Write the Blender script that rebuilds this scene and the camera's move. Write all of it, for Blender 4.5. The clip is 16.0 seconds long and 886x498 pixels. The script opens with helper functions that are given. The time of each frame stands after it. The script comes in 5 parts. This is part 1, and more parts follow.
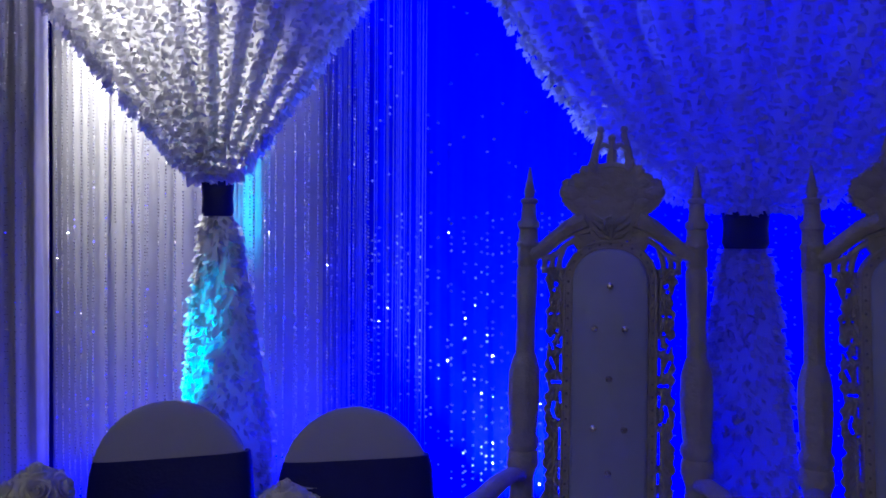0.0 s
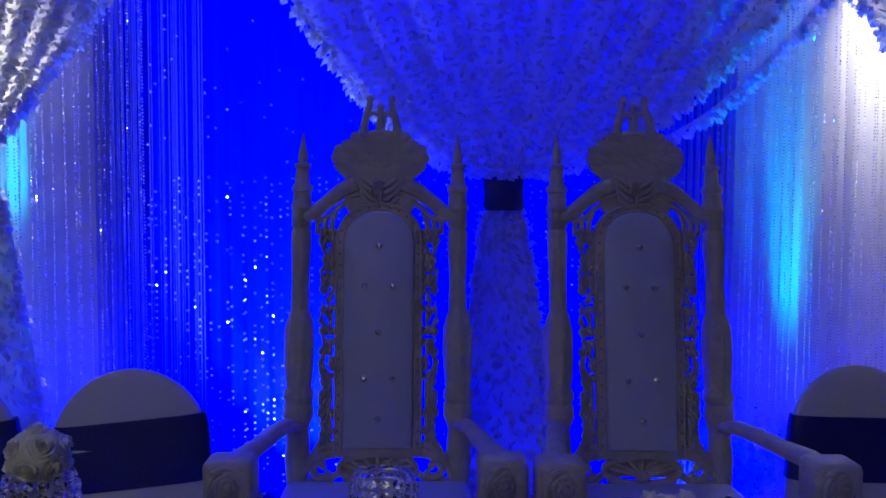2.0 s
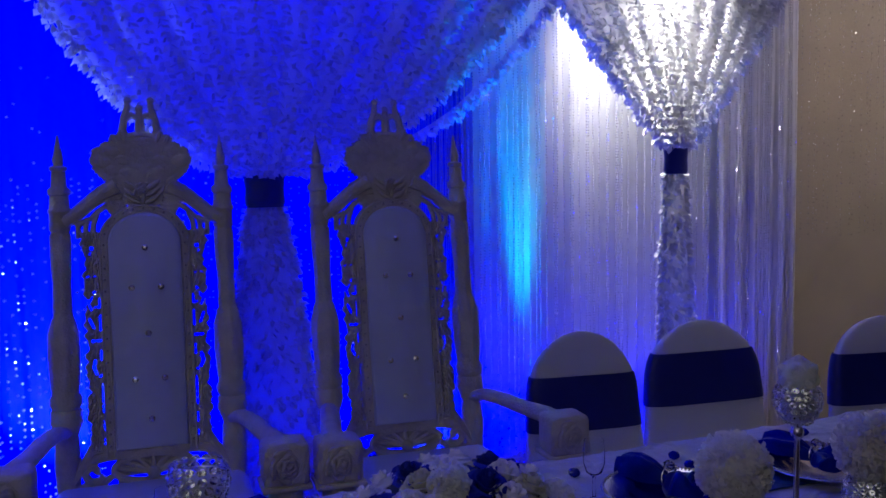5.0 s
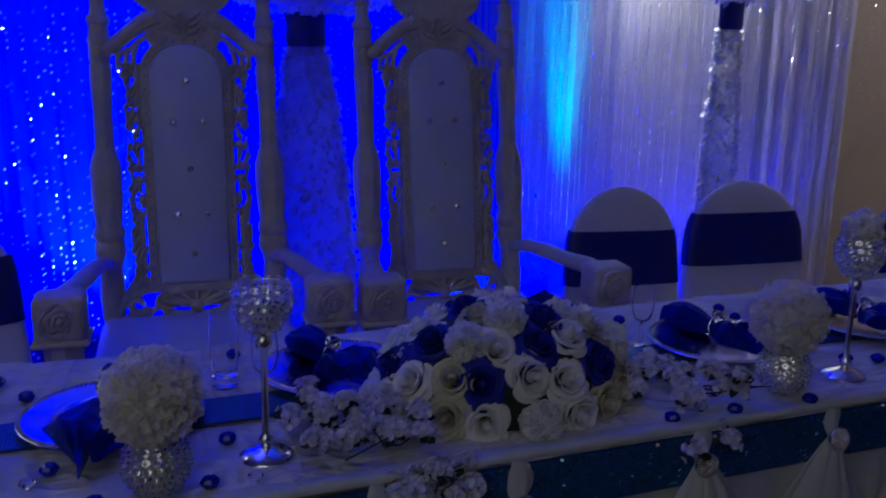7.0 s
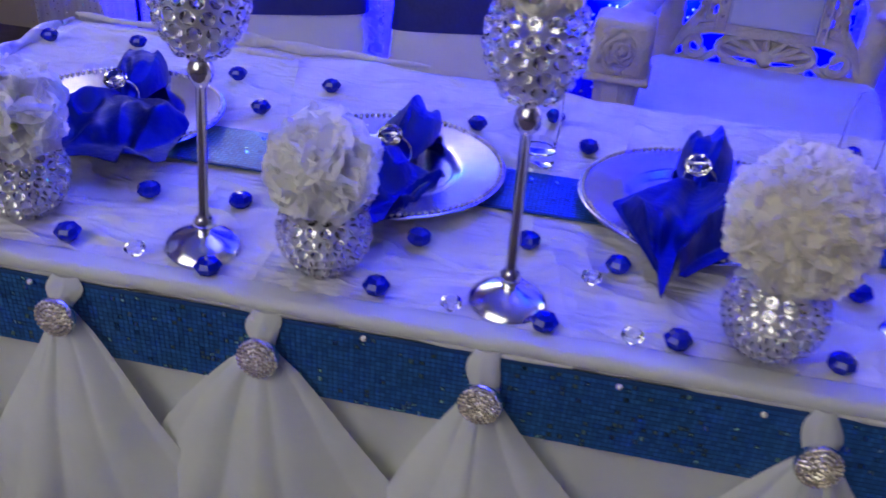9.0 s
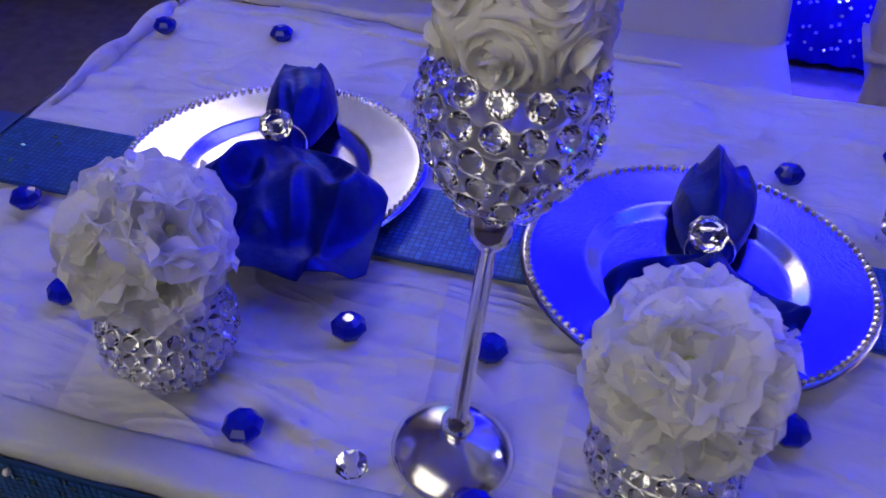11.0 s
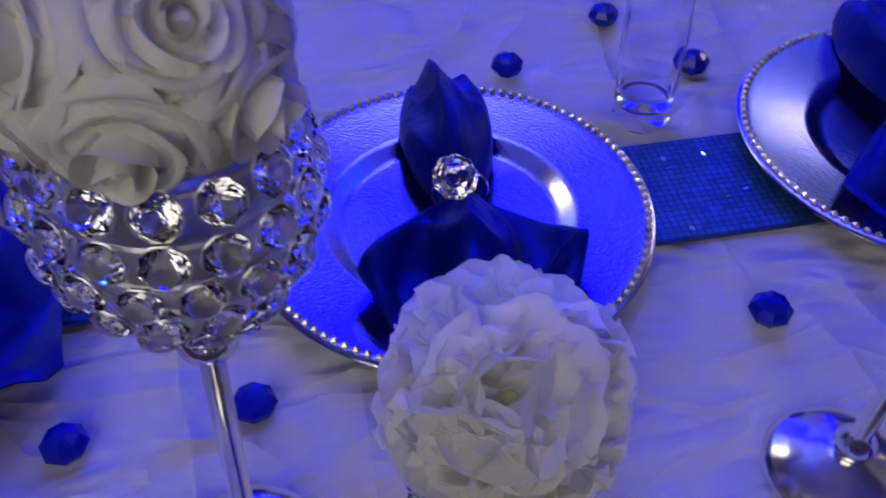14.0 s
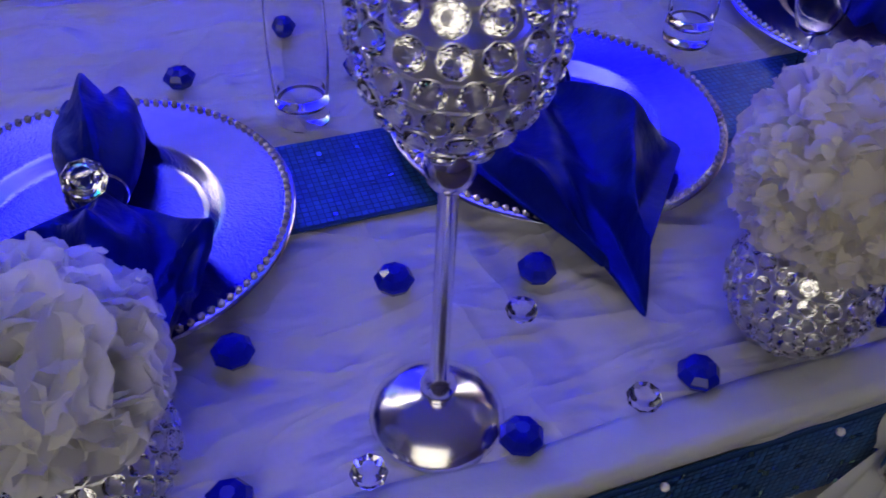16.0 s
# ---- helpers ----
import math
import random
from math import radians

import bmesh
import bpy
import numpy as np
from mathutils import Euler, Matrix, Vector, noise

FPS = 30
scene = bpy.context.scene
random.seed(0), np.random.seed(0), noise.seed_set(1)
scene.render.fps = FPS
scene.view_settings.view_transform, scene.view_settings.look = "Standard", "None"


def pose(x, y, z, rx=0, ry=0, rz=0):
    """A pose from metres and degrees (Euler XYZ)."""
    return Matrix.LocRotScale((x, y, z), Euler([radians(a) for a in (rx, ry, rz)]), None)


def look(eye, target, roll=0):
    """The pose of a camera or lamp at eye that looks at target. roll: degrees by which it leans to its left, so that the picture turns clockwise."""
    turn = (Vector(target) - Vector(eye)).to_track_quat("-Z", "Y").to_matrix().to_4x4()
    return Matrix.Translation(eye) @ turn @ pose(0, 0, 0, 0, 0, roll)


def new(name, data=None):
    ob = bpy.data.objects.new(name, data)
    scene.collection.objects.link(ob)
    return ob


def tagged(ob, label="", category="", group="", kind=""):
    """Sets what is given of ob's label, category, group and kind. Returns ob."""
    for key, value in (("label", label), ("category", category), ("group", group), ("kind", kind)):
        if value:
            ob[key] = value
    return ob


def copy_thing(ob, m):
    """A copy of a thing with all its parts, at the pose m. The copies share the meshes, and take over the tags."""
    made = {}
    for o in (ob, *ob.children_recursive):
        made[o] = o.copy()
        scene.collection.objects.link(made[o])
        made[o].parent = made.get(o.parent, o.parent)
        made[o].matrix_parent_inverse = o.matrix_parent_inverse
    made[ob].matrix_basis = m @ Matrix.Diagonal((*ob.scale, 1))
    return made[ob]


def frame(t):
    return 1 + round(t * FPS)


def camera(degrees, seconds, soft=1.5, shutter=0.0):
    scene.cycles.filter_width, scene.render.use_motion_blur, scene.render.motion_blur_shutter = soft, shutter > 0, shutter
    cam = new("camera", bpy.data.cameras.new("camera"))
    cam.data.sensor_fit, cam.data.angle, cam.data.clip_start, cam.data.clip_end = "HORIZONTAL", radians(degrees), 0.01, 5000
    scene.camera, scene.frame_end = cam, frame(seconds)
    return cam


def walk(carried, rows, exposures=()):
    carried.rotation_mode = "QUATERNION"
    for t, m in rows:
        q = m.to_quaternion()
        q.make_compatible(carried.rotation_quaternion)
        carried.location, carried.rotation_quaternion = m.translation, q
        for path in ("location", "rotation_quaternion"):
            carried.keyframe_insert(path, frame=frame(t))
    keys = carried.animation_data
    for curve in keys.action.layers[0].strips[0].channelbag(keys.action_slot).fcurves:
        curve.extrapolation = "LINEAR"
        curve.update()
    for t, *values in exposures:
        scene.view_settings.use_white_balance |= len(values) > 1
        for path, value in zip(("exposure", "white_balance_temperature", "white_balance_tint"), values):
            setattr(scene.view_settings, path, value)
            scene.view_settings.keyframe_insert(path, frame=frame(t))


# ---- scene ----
cam = camera(53.8, 16.0, 1.5, 0.3)
PATH = [
    (0, (0.529, 0.811, 1.486), (0.271, 2.794, 1.441), 0.4),
    (0.5, (0.54, 0.815, 1.488), (0.386, 2.807, 1.406), 0.2),
    (1, (0.568, 0.794, 1.488), (0.55, 2.792, 1.395), 0.3),
    (1.5, (0.601, 0.733, 1.474), (0.695, 2.728, 1.368), 0.9),
    (2, (0.623, 0.663, 1.475), (0.818, 2.65, 1.357), 0.3),
    (2.5, (0.615, 0.608, 1.481), (0.889, 2.584, 1.331), 0.7),
    (3, (0.579, 0.576, 1.479), (0.963, 2.533, 1.32), -0.5),
    (3.5, (0.535, 0.551, 1.455), (1.08, 2.469, 1.295), -1.2),
    (4, (0.504, 0.516, 1.522), (1.205, 2.381, 1.354), -0.8),
    (4.2, (0.503, 0.503, 1.525), (1.238, 2.357, 1.374), -0.8),
    (6.3, (0.473, 0.482, 1.47), (1.244, 2.311, 1.223), -0.5),
    (6.5, (0.46, 0.486, 1.455), (1.216, 2.315, 1.164), 0.2),
    (7, (0.439, 0.549, 1.453), (1.143, 2.363, 0.992), 1.1),
    (7.5, (0.418, 0.655, 1.435), (0.878, 2.489, 0.784), 2.3),
    (8, (0.384, 0.82, 1.388), (0.531, 2.62, 0.528), 3.3),
    (8.5, (0.342, 0.945, 1.35), (0.221, 2.692, 0.384), 4.6),
    (9, (0.251, 1.06, 1.329), (-0.024, 2.738, 0.275), 4.3),
    (9.5, (0.112, 1.21, 1.318), (-0.232, 2.845, 0.218), 1.5),
    (10, (0.032, 1.312, 1.309), (-0.354, 2.891, 0.143), 1.5),
    (10.2, (0.012, 1.344, 1.307), (-0.44, 2.897, 0.131), 1.9),
    (12.3, (-0.19, 1.646, 1.285), (-0.304, 3.07, -0.115), -0.5),
    (12.5, (-0.181, 1.655, 1.287), (-0.244, 3.077, -0.118), -1.1),
    (13, (-0.159, 1.671, 1.285), (-0.143, 3.082, -0.132), -2.0),
    (13.5, (-0.127, 1.67, 1.278), (-0.015, 3.059, -0.156), -1.9),
    (14, (-0.097, 1.648, 1.266), (0.112, 3.008, -0.185), -1.3),
    (14.5, (-0.07, 1.62, 1.258), (0.237, 2.97, -0.186), -0.8),
    (15, (-0.035, 1.599, 1.251), (0.381, 2.904, -0.206), 0.9),
    (15.5, (0.015, 1.579, 1.253), (0.512, 2.907, -0.158), 1.4),
    (16, (0.061, 1.55, 1.265), (0.589, 2.891, -0.122), 2.6),
]
EXPOSURES = ((0, -0.90, 6150, 10), (2.0, -0.74, 6150, 10), (4.2, -0.68, 6150, 10), (6.3, -0.9, 6100, 9), (7.0, -0.85, 5800, 8), (7.3, -0.42, 5700, 8), (7.6, 0.0, 5800, 8), (8.0, 0.66, 6000, 9), (8.5, 1.17, 6300, 10), (9.0, 1.38, 6450, 10), (10.2, 1.1, 6600, 10), (12.3, 0.62, 6850, 10), (13.5, 0.65, 6850, 10), (16, 0.52, 6850, 10))
walk(cam, [(t, look(eye, target, roll)) for t, eye, target, roll in PATH], EXPOSURES)

# ---- exposure, world, lamps ----
scene.view_settings.exposure = 0.0
world = bpy.data.worlds.new("world")
scene.world = world
world.use_nodes = True
world.node_tree.nodes["Background"].inputs[0].default_value = (0.35, 0.38, 0.6, 1)
world.node_tree.nodes["Background"].inputs[1].default_value = 0.02


def lamp(name, kind, m, power, colour, size=0.1, angle=60, blend=0.6):
    d = bpy.data.lights.new(name, kind)
    d.energy, d.color = power, colour
    if kind == "AREA":
        d.size = size
    else:
        d.shadow_soft_size = size
    if kind == "SPOT":
        d.spot_size, d.spot_blend = radians(angle), blend
    ob = new(name, d)
    ob.matrix_world = m
    return ob


BLUE, CYAN, WARM = (0.0, 0.0, 1.0), (0.0, 0.60, 1.0), (1.0, 0.94, 0.84)
# white spots hung behind the outer swags
lamp("white_spot", "SPOT", look((-1.28, 3.97, 2.85), (-1.24, 4.17, 2.32)), 860, WARM, 0.05, 48, 1.0)
lamp("white_spot", "SPOT", look((-1.20, 4.06, 3.00), (-1.02, 3.88, 2.42)), 560, WARM, 0.05, 56, 1.0)
lamp("white_spot", "SPOT", look((2.88, 3.97, 2.85), (2.84, 4.17, 2.36)), 820, WARM, 0.05, 42, 1.0)
lamp("white_spot", "SPOT", look((2.95, 4.05, 3.00), (3.08, 3.88, 2.40)), 1400, WARM, 0.05, 50, 1.0)
# blue wash strips lying on the floor and the truss behind the swags
for bx, bw, power in ((-1.0, 1.1, 15), (0.93, 2.75, 150), (3.0, 1.4, 18)):
    strip = lamp("blue_wash_strip", "AREA", look((bx, 4.0, 0.06), (bx, 4.2, 0.8)), power, BLUE, bw)
    strip.data.shape, strip.data.size_y, strip.data.spread = "RECTANGLE", 0.08, radians(75)
strip = lamp("blue_wash_strip", "AREA", look((0.93, 4.06, 3.36), (0.93, 4.26, 2.3)), 90, BLUE, 2.75)
strip.data.shape, strip.data.size_y, strip.data.spread = "RECTANGLE", 0.08, radians(55)
strip = lamp("blue_wash_strip", "AREA", look((0.93, 4.06, 3.40), (0.93, 4.26, 4.1)), 30, BLUE, 2.75)
strip.data.shape, strip.data.size_y, strip.data.spread = "RECTANGLE", 0.08, radians(80)
lamp("cyan_wash", "SPOT", look((-1.02, 3.62, 0.35), (-0.81, 3.86, 0.98)), 1050, CYAN, 0.03, 16.5, 0.9)
lamp("cyan_wash", "SPOT", look((2.44, 3.98, 0.10), (2.43, 4.13, 1.20)), 1500, CYAN, 0.03, 11.5, 1.0)
lamp("blue_wash", "SPOT", look((3.92, 3.92, 0.08), (3.88, 4.12, 1.1)), 45, (0.02, 0.04, 1.0), 0.03, 20, 1.0)
lamp("cyan_wash", "SPOT", look((2.26, 3.98, 0.10), (2.25, 4.13, 1.60)), 700, (0.0, 0.28, 1.0), 0.03, 9, 1.0)
lamp("blue_wash", "SPOT", look((2.12, 3.98, 0.10), (2.10, 4.14, 1.3)), 70, BLUE, 0.03, 34, 1.0)
lamp("blue_wash", "SPOT", look((2.32, 3.84, 0.25), (2.38, 3.87, 2.5)), 420, (0.0, 0.12, 1.0), 0.03, 30, 0.9)
lamp("blue_wash", "SPOT", look((3.50, 3.84, 0.25), (3.38, 3.87, 2.5)), 260, (0.0, 0.10, 1.0), 0.03, 22, 0.9)
lamp("blue_wash", "SPOT", look((-0.40, 3.62, 0.3), (-0.62, 3.86, 1.05)), 60, BLUE, 0.03, 32, 0.8)
lamp("blue_wash", "SPOT", look((-0.70, 4.03, 0.3), (-0.70, 3.90, 1.9)), 170, (0.0, 0.10, 1.0), 0.03, 36, 0.9)
lamp("blue_wash", "SPOT", look((2.00, 3.55, 0.3), (2.10, 3.88, 2.1)), 300, (0.0, 0.40, 1.0), 0.03, 17, 0.9)
lamp("blue_wash", "SPOT", look((3.25, 3.50, 0.3), (3.06, 3.84, 1.35)), 55, (0.04, 0.06, 1.0), 0.03, 44, 0.9)
lamp("pale_wash", "SPOT", look((0.42, 4.00, 0.05), (0.36, 4.16, 1.05)), 260, (0.55, 0.85, 1.0), 0.03, 56, 0.8)
lamp("pale_wash", "SPOT", look((1.90, 4.06, 0.08), (2.0, 4.18, 1.2)), 10, (0.45, 0.80, 1.0), 0.03, 70, 0.8)
# the hall's dim ceiling lights, and an added blue fill over the table
hall = lamp("hall_light", "AREA", look((-1.5, -1.2, 3.30), (-0.1, 1.6, 0.7)), 17, (1.0, 0.95, 0.86), 3.6)
hall.data.spread = radians(120)
hall = lamp("hall_light", "AREA", look((4.85, 3.0, 3.60), (4.90, 4.2, 1.2)), 18, (1.0, 0.86, 0.72), 0.4)
hall.data.spread = radians(110)
# no fixture here: added to tint the table top like the backdrop's bounce
lamp("table_blue_fill", "AREA", look((0.35, 3.2, 3.60), (0.35, 2.2, 0.7)), 12, (0.08, 0.08, 1.0), 1.5)


# ---- materials ----
def mat(name, colour, rough=0.5, metal=0.0, spec=0.5, trans=0.0, bump=0.0, bscale=60.0, vary=0.0, vscale=8.0,
        sheen=0.0, ior=1.45, rand=0.0, subsurf=0.0):
    m = bpy.data.materials.new(name)
    m.use_nodes = True
    nt = m.node_tree
    b = nt.nodes["Principled BSDF"]
    b.inputs["Roughness"].default_value = rough
    b.inputs["Metallic"].default_value = metal
    b.inputs["Specular IOR Level"].default_value = spec
    b.inputs["Transmission Weight"].default_value = trans
    b.inputs["IOR"].default_value = ior
    b.inputs["Sheen Weight"].default_value = sheen
    tc = nt.nodes.new("ShaderNodeTexCoord")
    hsv = nt.nodes.new("ShaderNodeHueSaturation")
    hsv.inputs["Color"].default_value = (*colour, 1)
    nz = nt.nodes.new("ShaderNodeTexNoise")
    nz.inputs["Scale"].default_value = vscale
    nz.inputs["Detail"].default_value = 6
    nt.links.new(tc.outputs["Object"], nz.inputs["Vector"])
    mr = nt.nodes.new("ShaderNodeMapRange")
    mr.inputs["From Min"].default_value, mr.inputs["From Max"].default_value = 0.3, 0.7
    mr.inputs["To Min"].default_value, mr.inputs["To Max"].default_value = 1 - vary, 1 + vary
    nt.links.new(nz.outputs["Fac"], mr.inputs["Value"])
    last = mr.outputs[0]
    if rand:
        g = nt.nodes.new("ShaderNodeNewGeometry")
        r2 = nt.nodes.new("ShaderNodeMapRange")
        r2.inputs["To Min"].default_value, r2.inputs["To Max"].default_value = 1 - rand, 1 + rand
        nt.links.new(g.outputs["Random Per Island"], r2.inputs["Value"])
        mul = nt.nodes.new("ShaderNodeMath")
        mul.operation = "MULTIPLY"
        nt.links.new(last, mul.inputs[0])
        nt.links.new(r2.outputs[0], mul.inputs[1])
        last = mul.outputs[0]
    nt.links.new(last, hsv.inputs["Value"])
    nt.links.new(hsv.outputs["Color"], b.inputs["Base Color"])
    if bump:
        n2 = nt.nodes.new("ShaderNodeTexNoise")
        n2.inputs["Scale"].default_value, n2.inputs["Detail"].default_value = bscale, 5
        nt.links.new(tc.outputs["Object"], n2.inputs["Vector"])
        bp = nt.nodes.new("ShaderNodeBump")
        bp.inputs["Strength"].default_value, bp.inputs["Distance"].default_value = bump, 0.01
        nt.links.new(n2.outputs["Fac"], bp.inputs["Height"])
        nt.links.new(bp.outputs["Normal"], b.inputs["Normal"])
    if subsurf:
        tr = nt.nodes.new("ShaderNodeBsdfTranslucent")
        nt.links.new(hsv.outputs["Color"], tr.inputs["Color"])
        mx = nt.nodes.new("ShaderNodeMixShader")
        mx.inputs[0].default_value = subsurf
        out = nt.nodes["Material Output"]
        nt.links.new(b.outputs[0], mx.inputs[1])
        nt.links.new(tr.outputs[0], mx.inputs[2])
        nt.links.new(mx.outputs[0], out.inputs["Surface"])
    return m


M_WALL = mat("beige_wall", (0.42, 0.36, 0.30), 0.8, bump=0.15, bscale=180, vary=0.06, vscale=3)
M_CEIL = mat("ceiling_paint", (0.6, 0.6, 0.58), 0.9, bump=0.1, bscale=90, vary=0.03)
M_FLOOR = mat("carpet", (0.10, 0.08, 0.09), 0.95, bump=0.6, bscale=300, vary=0.25, vscale=20)
M_SHEER = mat("sheer_curtain", (0.72, 0.72, 0.74), 0.7, vary=0.05, vscale=12, subsurf=0.38, sheen=0.3)
M_SIDE = mat("side_curtain", (0.66, 0.64, 0.70), 0.75, vary=0.06, vscale=10, sheen=0.2)
M_BACK = mat("royal_blue_curtain", (0.008, 0.010, 0.62), 0.8, spec=0.15, vary=0.08, vscale=10)
M_BEAD = mat("clear_bead", (0.82, 0.82, 0.90), 0.16, metal=0.9, spec=0.9)
M_SPARK = mat("cut_bead", (0.90, 0.94, 1.0), 0.28, metal=1.0)
# white threads; the blue wash falling on them is put into this colour
M_THREAD = mat("blue_washed_thread", (0.26, 0.26, 0.66), 0.7, vary=0.1, vscale=12)
M_PETAL = mat("petal_voile", (0.66, 0.66, 0.68), 0.6, vary=0.08, vscale=30, rand=0.12, subsurf=0.58)
M_DRAPE = mat("drape_voile", (0.66, 0.66, 0.68), 0.7, vary=0.05, vscale=12, subsurf=0.50)
M_TIE = mat("navy_satin_tie", (0.010, 0.016, 0.13), 0.35, bump=0.2, bscale=200, vary=0.2, sheen=0.2)
M_THRONE = mat("ivory_lacquered_wood", (0.50, 0.46, 0.38), 0.45, bump=0.55, bscale=75, vary=0.12, vscale=18)
M_LEATHER = mat("white_leatherette", (0.50, 0.53, 0.62), 0.42, bump=0.12, bscale=260, vary=0.05, vscale=9)
M_NAIL = mat("nail_head", (0.35, 0.33, 0.3), 0.3, metal=0.9)
M_CRYSTAL = mat("crystal", (0.98, 0.98, 1.0), 0.0, trans=1.0, ior=1.54, spec=0.9)
M_GLASS = mat("clear_glass", (0.99, 0.99, 1.0), 0.01, trans=1.0, ior=1.17)
M_CHROME = mat("polished_silver", (0.88, 0.87, 0.85), 0.17, metal=1.0, vary=0.04, vscale=40)
M_CUP = mat("brushed_silver_cup", (0.90, 0.90, 0.92), 0.28, metal=0.85, vary=0.05, vscale=60)
M_PLATE = mat("silver_charger", (0.64, 0.64, 0.84), 0.11, metal=1.0, bump=0.05, bscale=400, vary=0.06, vscale=60)
M_CLOTH = mat("white_tablecloth", (0.60, 0.60, 0.60), 0.75, bump=1.0, bscale=9, vary=0.04, vscale=14, sheen=0.2)


def add_creases(m, layers):
    """Sharp-ridged wrinkles in a cloth: warped noise folded about its middle."""
    nt = m.node_tree
    old = [n for n in nt.nodes if n.type == "BUMP"][0]
    tc = [n for n in nt.nodes if n.type == "TEX_COORD"][0]
    last = old
    for scale, stretch, turn, strength in layers:
        mp = nt.nodes.new("ShaderNodeMapping")
        mp.inputs["Scale"].default_value = stretch
        mp.inputs["Rotation"].default_value = (0, 0, radians(turn))
        nt.links.new(tc.outputs["Object"], mp.inputs["Vector"])
        nz = nt.nodes.new("ShaderNodeTexNoise")
        nz.inputs["Scale"].default_value, nz.inputs["Detail"].default_value, nz.inputs["Distortion"].default_value = scale, 2.5, 0.6
        nt.links.new(mp.outputs[0], nz.inputs["Vector"])
        sub = nt.nodes.new("ShaderNodeMath")
        sub.operation = "SUBTRACT"
        sub.inputs[1].default_value = 0.5
        nt.links.new(nz.outputs["Fac"], sub.inputs[0])
        ab = nt.nodes.new("ShaderNodeMath")
        ab.operation = "ABSOLUTE"
        nt.links.new(sub.outputs[0], ab.inputs[0])
        mr = nt.nodes.new("ShaderNodeMapRange")
        mr.inputs["From Max"].default_value, mr.inputs["To Min"].default_value, mr.inputs["To Max"].default_value = 0.16, 1.0, 0.0
        nt.links.new(ab.outputs[0], mr.inputs["Value"])
        bp = nt.nodes.new("ShaderNodeBump")
        bp.inputs["Strength"].default_value, bp.inputs["Distance"].default_value = strength, 0.012
        nt.links.new(mr.outputs[0], bp.inputs["Height"])
        nt.links.new(last.outputs["Normal"], bp.inputs["Normal"])
        last = bp
    b = nt.nodes["Principled BSDF"]
    nt.links.new(last.outputs["Normal"], b.inputs["Normal"])


add_creases(M_CLOTH, ((4.0, (1, 1.6, 1), 25, 0.85), (9.0, (0.7, 1.8, 1), -32, 0.42), (2.2, (2.2, 0.5, 1), 8, 1.0)))
M_VOILE = mat("white_voile", (0.78, 0.80, 0.75), 0.7, bump=0.2, bscale=40, vary=0.05, vscale=10, subsurf=0.30)
M_COVER = mat("white_spandex", (0.58, 0.58, 0.59), 0.6, bump=0.08, bscale=120, vary=0.04, vscale=6)
M_SASH = mat("navy_satin_sash", (0.007, 0.012, 0.15), 0.45, bump=0.15, bscale=90, vary=0.15)
M_NAPKIN = mat("royal_blue_satin", (0.0015, 0.010, 0.20), 0.38, metal=0.35, bump=0.2, bscale=60, vary=0.25, vscale=25, spec=0.1)
M_SEQ = mat("teal_blue_sequin", (0.030, 0.135, 0.40), 0.36, metal=0.25, vary=0.12, vscale=40, rand=0.22)
M_GLIT = mat("bright_sequin", (0.45, 0.95, 1.0), 0.20, metal=1.0)
M_SEQB = mat("blue_mesh_backing", (0.016, 0.06, 0.20), 0.55, vary=0.1)
M_GEM = mat("blue_acrylic_gem", (0.003, 0.010, 0.40), 0.07, trans=0.12, ior=1.48, spec=0.5)
M_ROSE_W = mat("white_foam_rose", (0.95, 0.94, 0.87), 0.7, vary=0.03, vscale=30, subsurf=0.20)
M_ROSE_C = mat("cream_foam_rose", (0.80, 0.77, 0.52), 0.7, vary=0.06, vscale=30, subsurf=0.38)
M_ROSE_N = mat("navy_silk_rose", (0.012, 0.022, 0.34), 0.6, vary=0.2, vscale=30)
M_FLUFF = mat("white_silk_petals", (0.97, 0.97, 0.94), 0.7, vary=0.03, vscale=25, subsurf=0.55, rand=0.02)
M_FLUFFC = mat("cream_silk_petals", (0.97, 0.95, 0.86), 0.7, vary=0.04, vscale=25, subsurf=0.55, rand=0.04)
M_BLOSSOM = mat("lilac_white_blossom", (0.78, 0.77, 0.82), 0.7, vary=0.08, vscale=40, subsurf=0.38, rand=0.15)
M_GREEN = mat("pale_green_heart", (0.66, 0.72, 0.38), 0.6, vary=0.15, vscale=40)
M_LEAF = mat("dark_leaf", (0.02, 0.035, 0.025), 0.5, vary=0.3, vscale=30)
M_SETTING = mat("silver_wire", (0.80, 0.80, 0.80), 0.32, metal=0.85, vary=0.05, vscale=60)
M_PEARL = mat("pearl", (0.85, 0.83, 0.80), 0.2, vary=0.03)
M_BROOCH = mat("rhinestone", (0.88, 0.83, 0.70), 0.16, metal=0.75, rand=0.25)


# ---- mesh helpers ----
def mesh_ob(name, verts, faces, material, parent=None, smooth=True, label=""):
    me = bpy.data.meshes.new(name)
    me.from_pydata([tuple(v) for v in verts], [], [tuple(int(i) for i in f) for f in faces])
    me.materials.append(material)
    if smooth:
        me.polygons.foreach_set("use_smooth", [True] * len(me.polygons))
    me.update()
    ob = new(name, me)
    if parent:
        ob.parent = parent
    if label:
        ob["label"] = label
    return ob


def part(name, bm, material, parent=None, label="", smooth=True):
    me = bpy.data.meshes.new(name)
    bmesh.ops.recalc_face_normals(bm, faces=bm.faces)
    bm.to_mesh(me)
    bm.free()
    me.materials.append(material)
    if smooth:
        me.polygons.foreach_set("use_smooth", [True] * len(me.polygons))
        me.set_sharp_from_angle(angle=radians(50))
    ob = new(name, me)
    if parent:
        ob.parent = parent
    if label:
        ob["label"] = label
    return ob


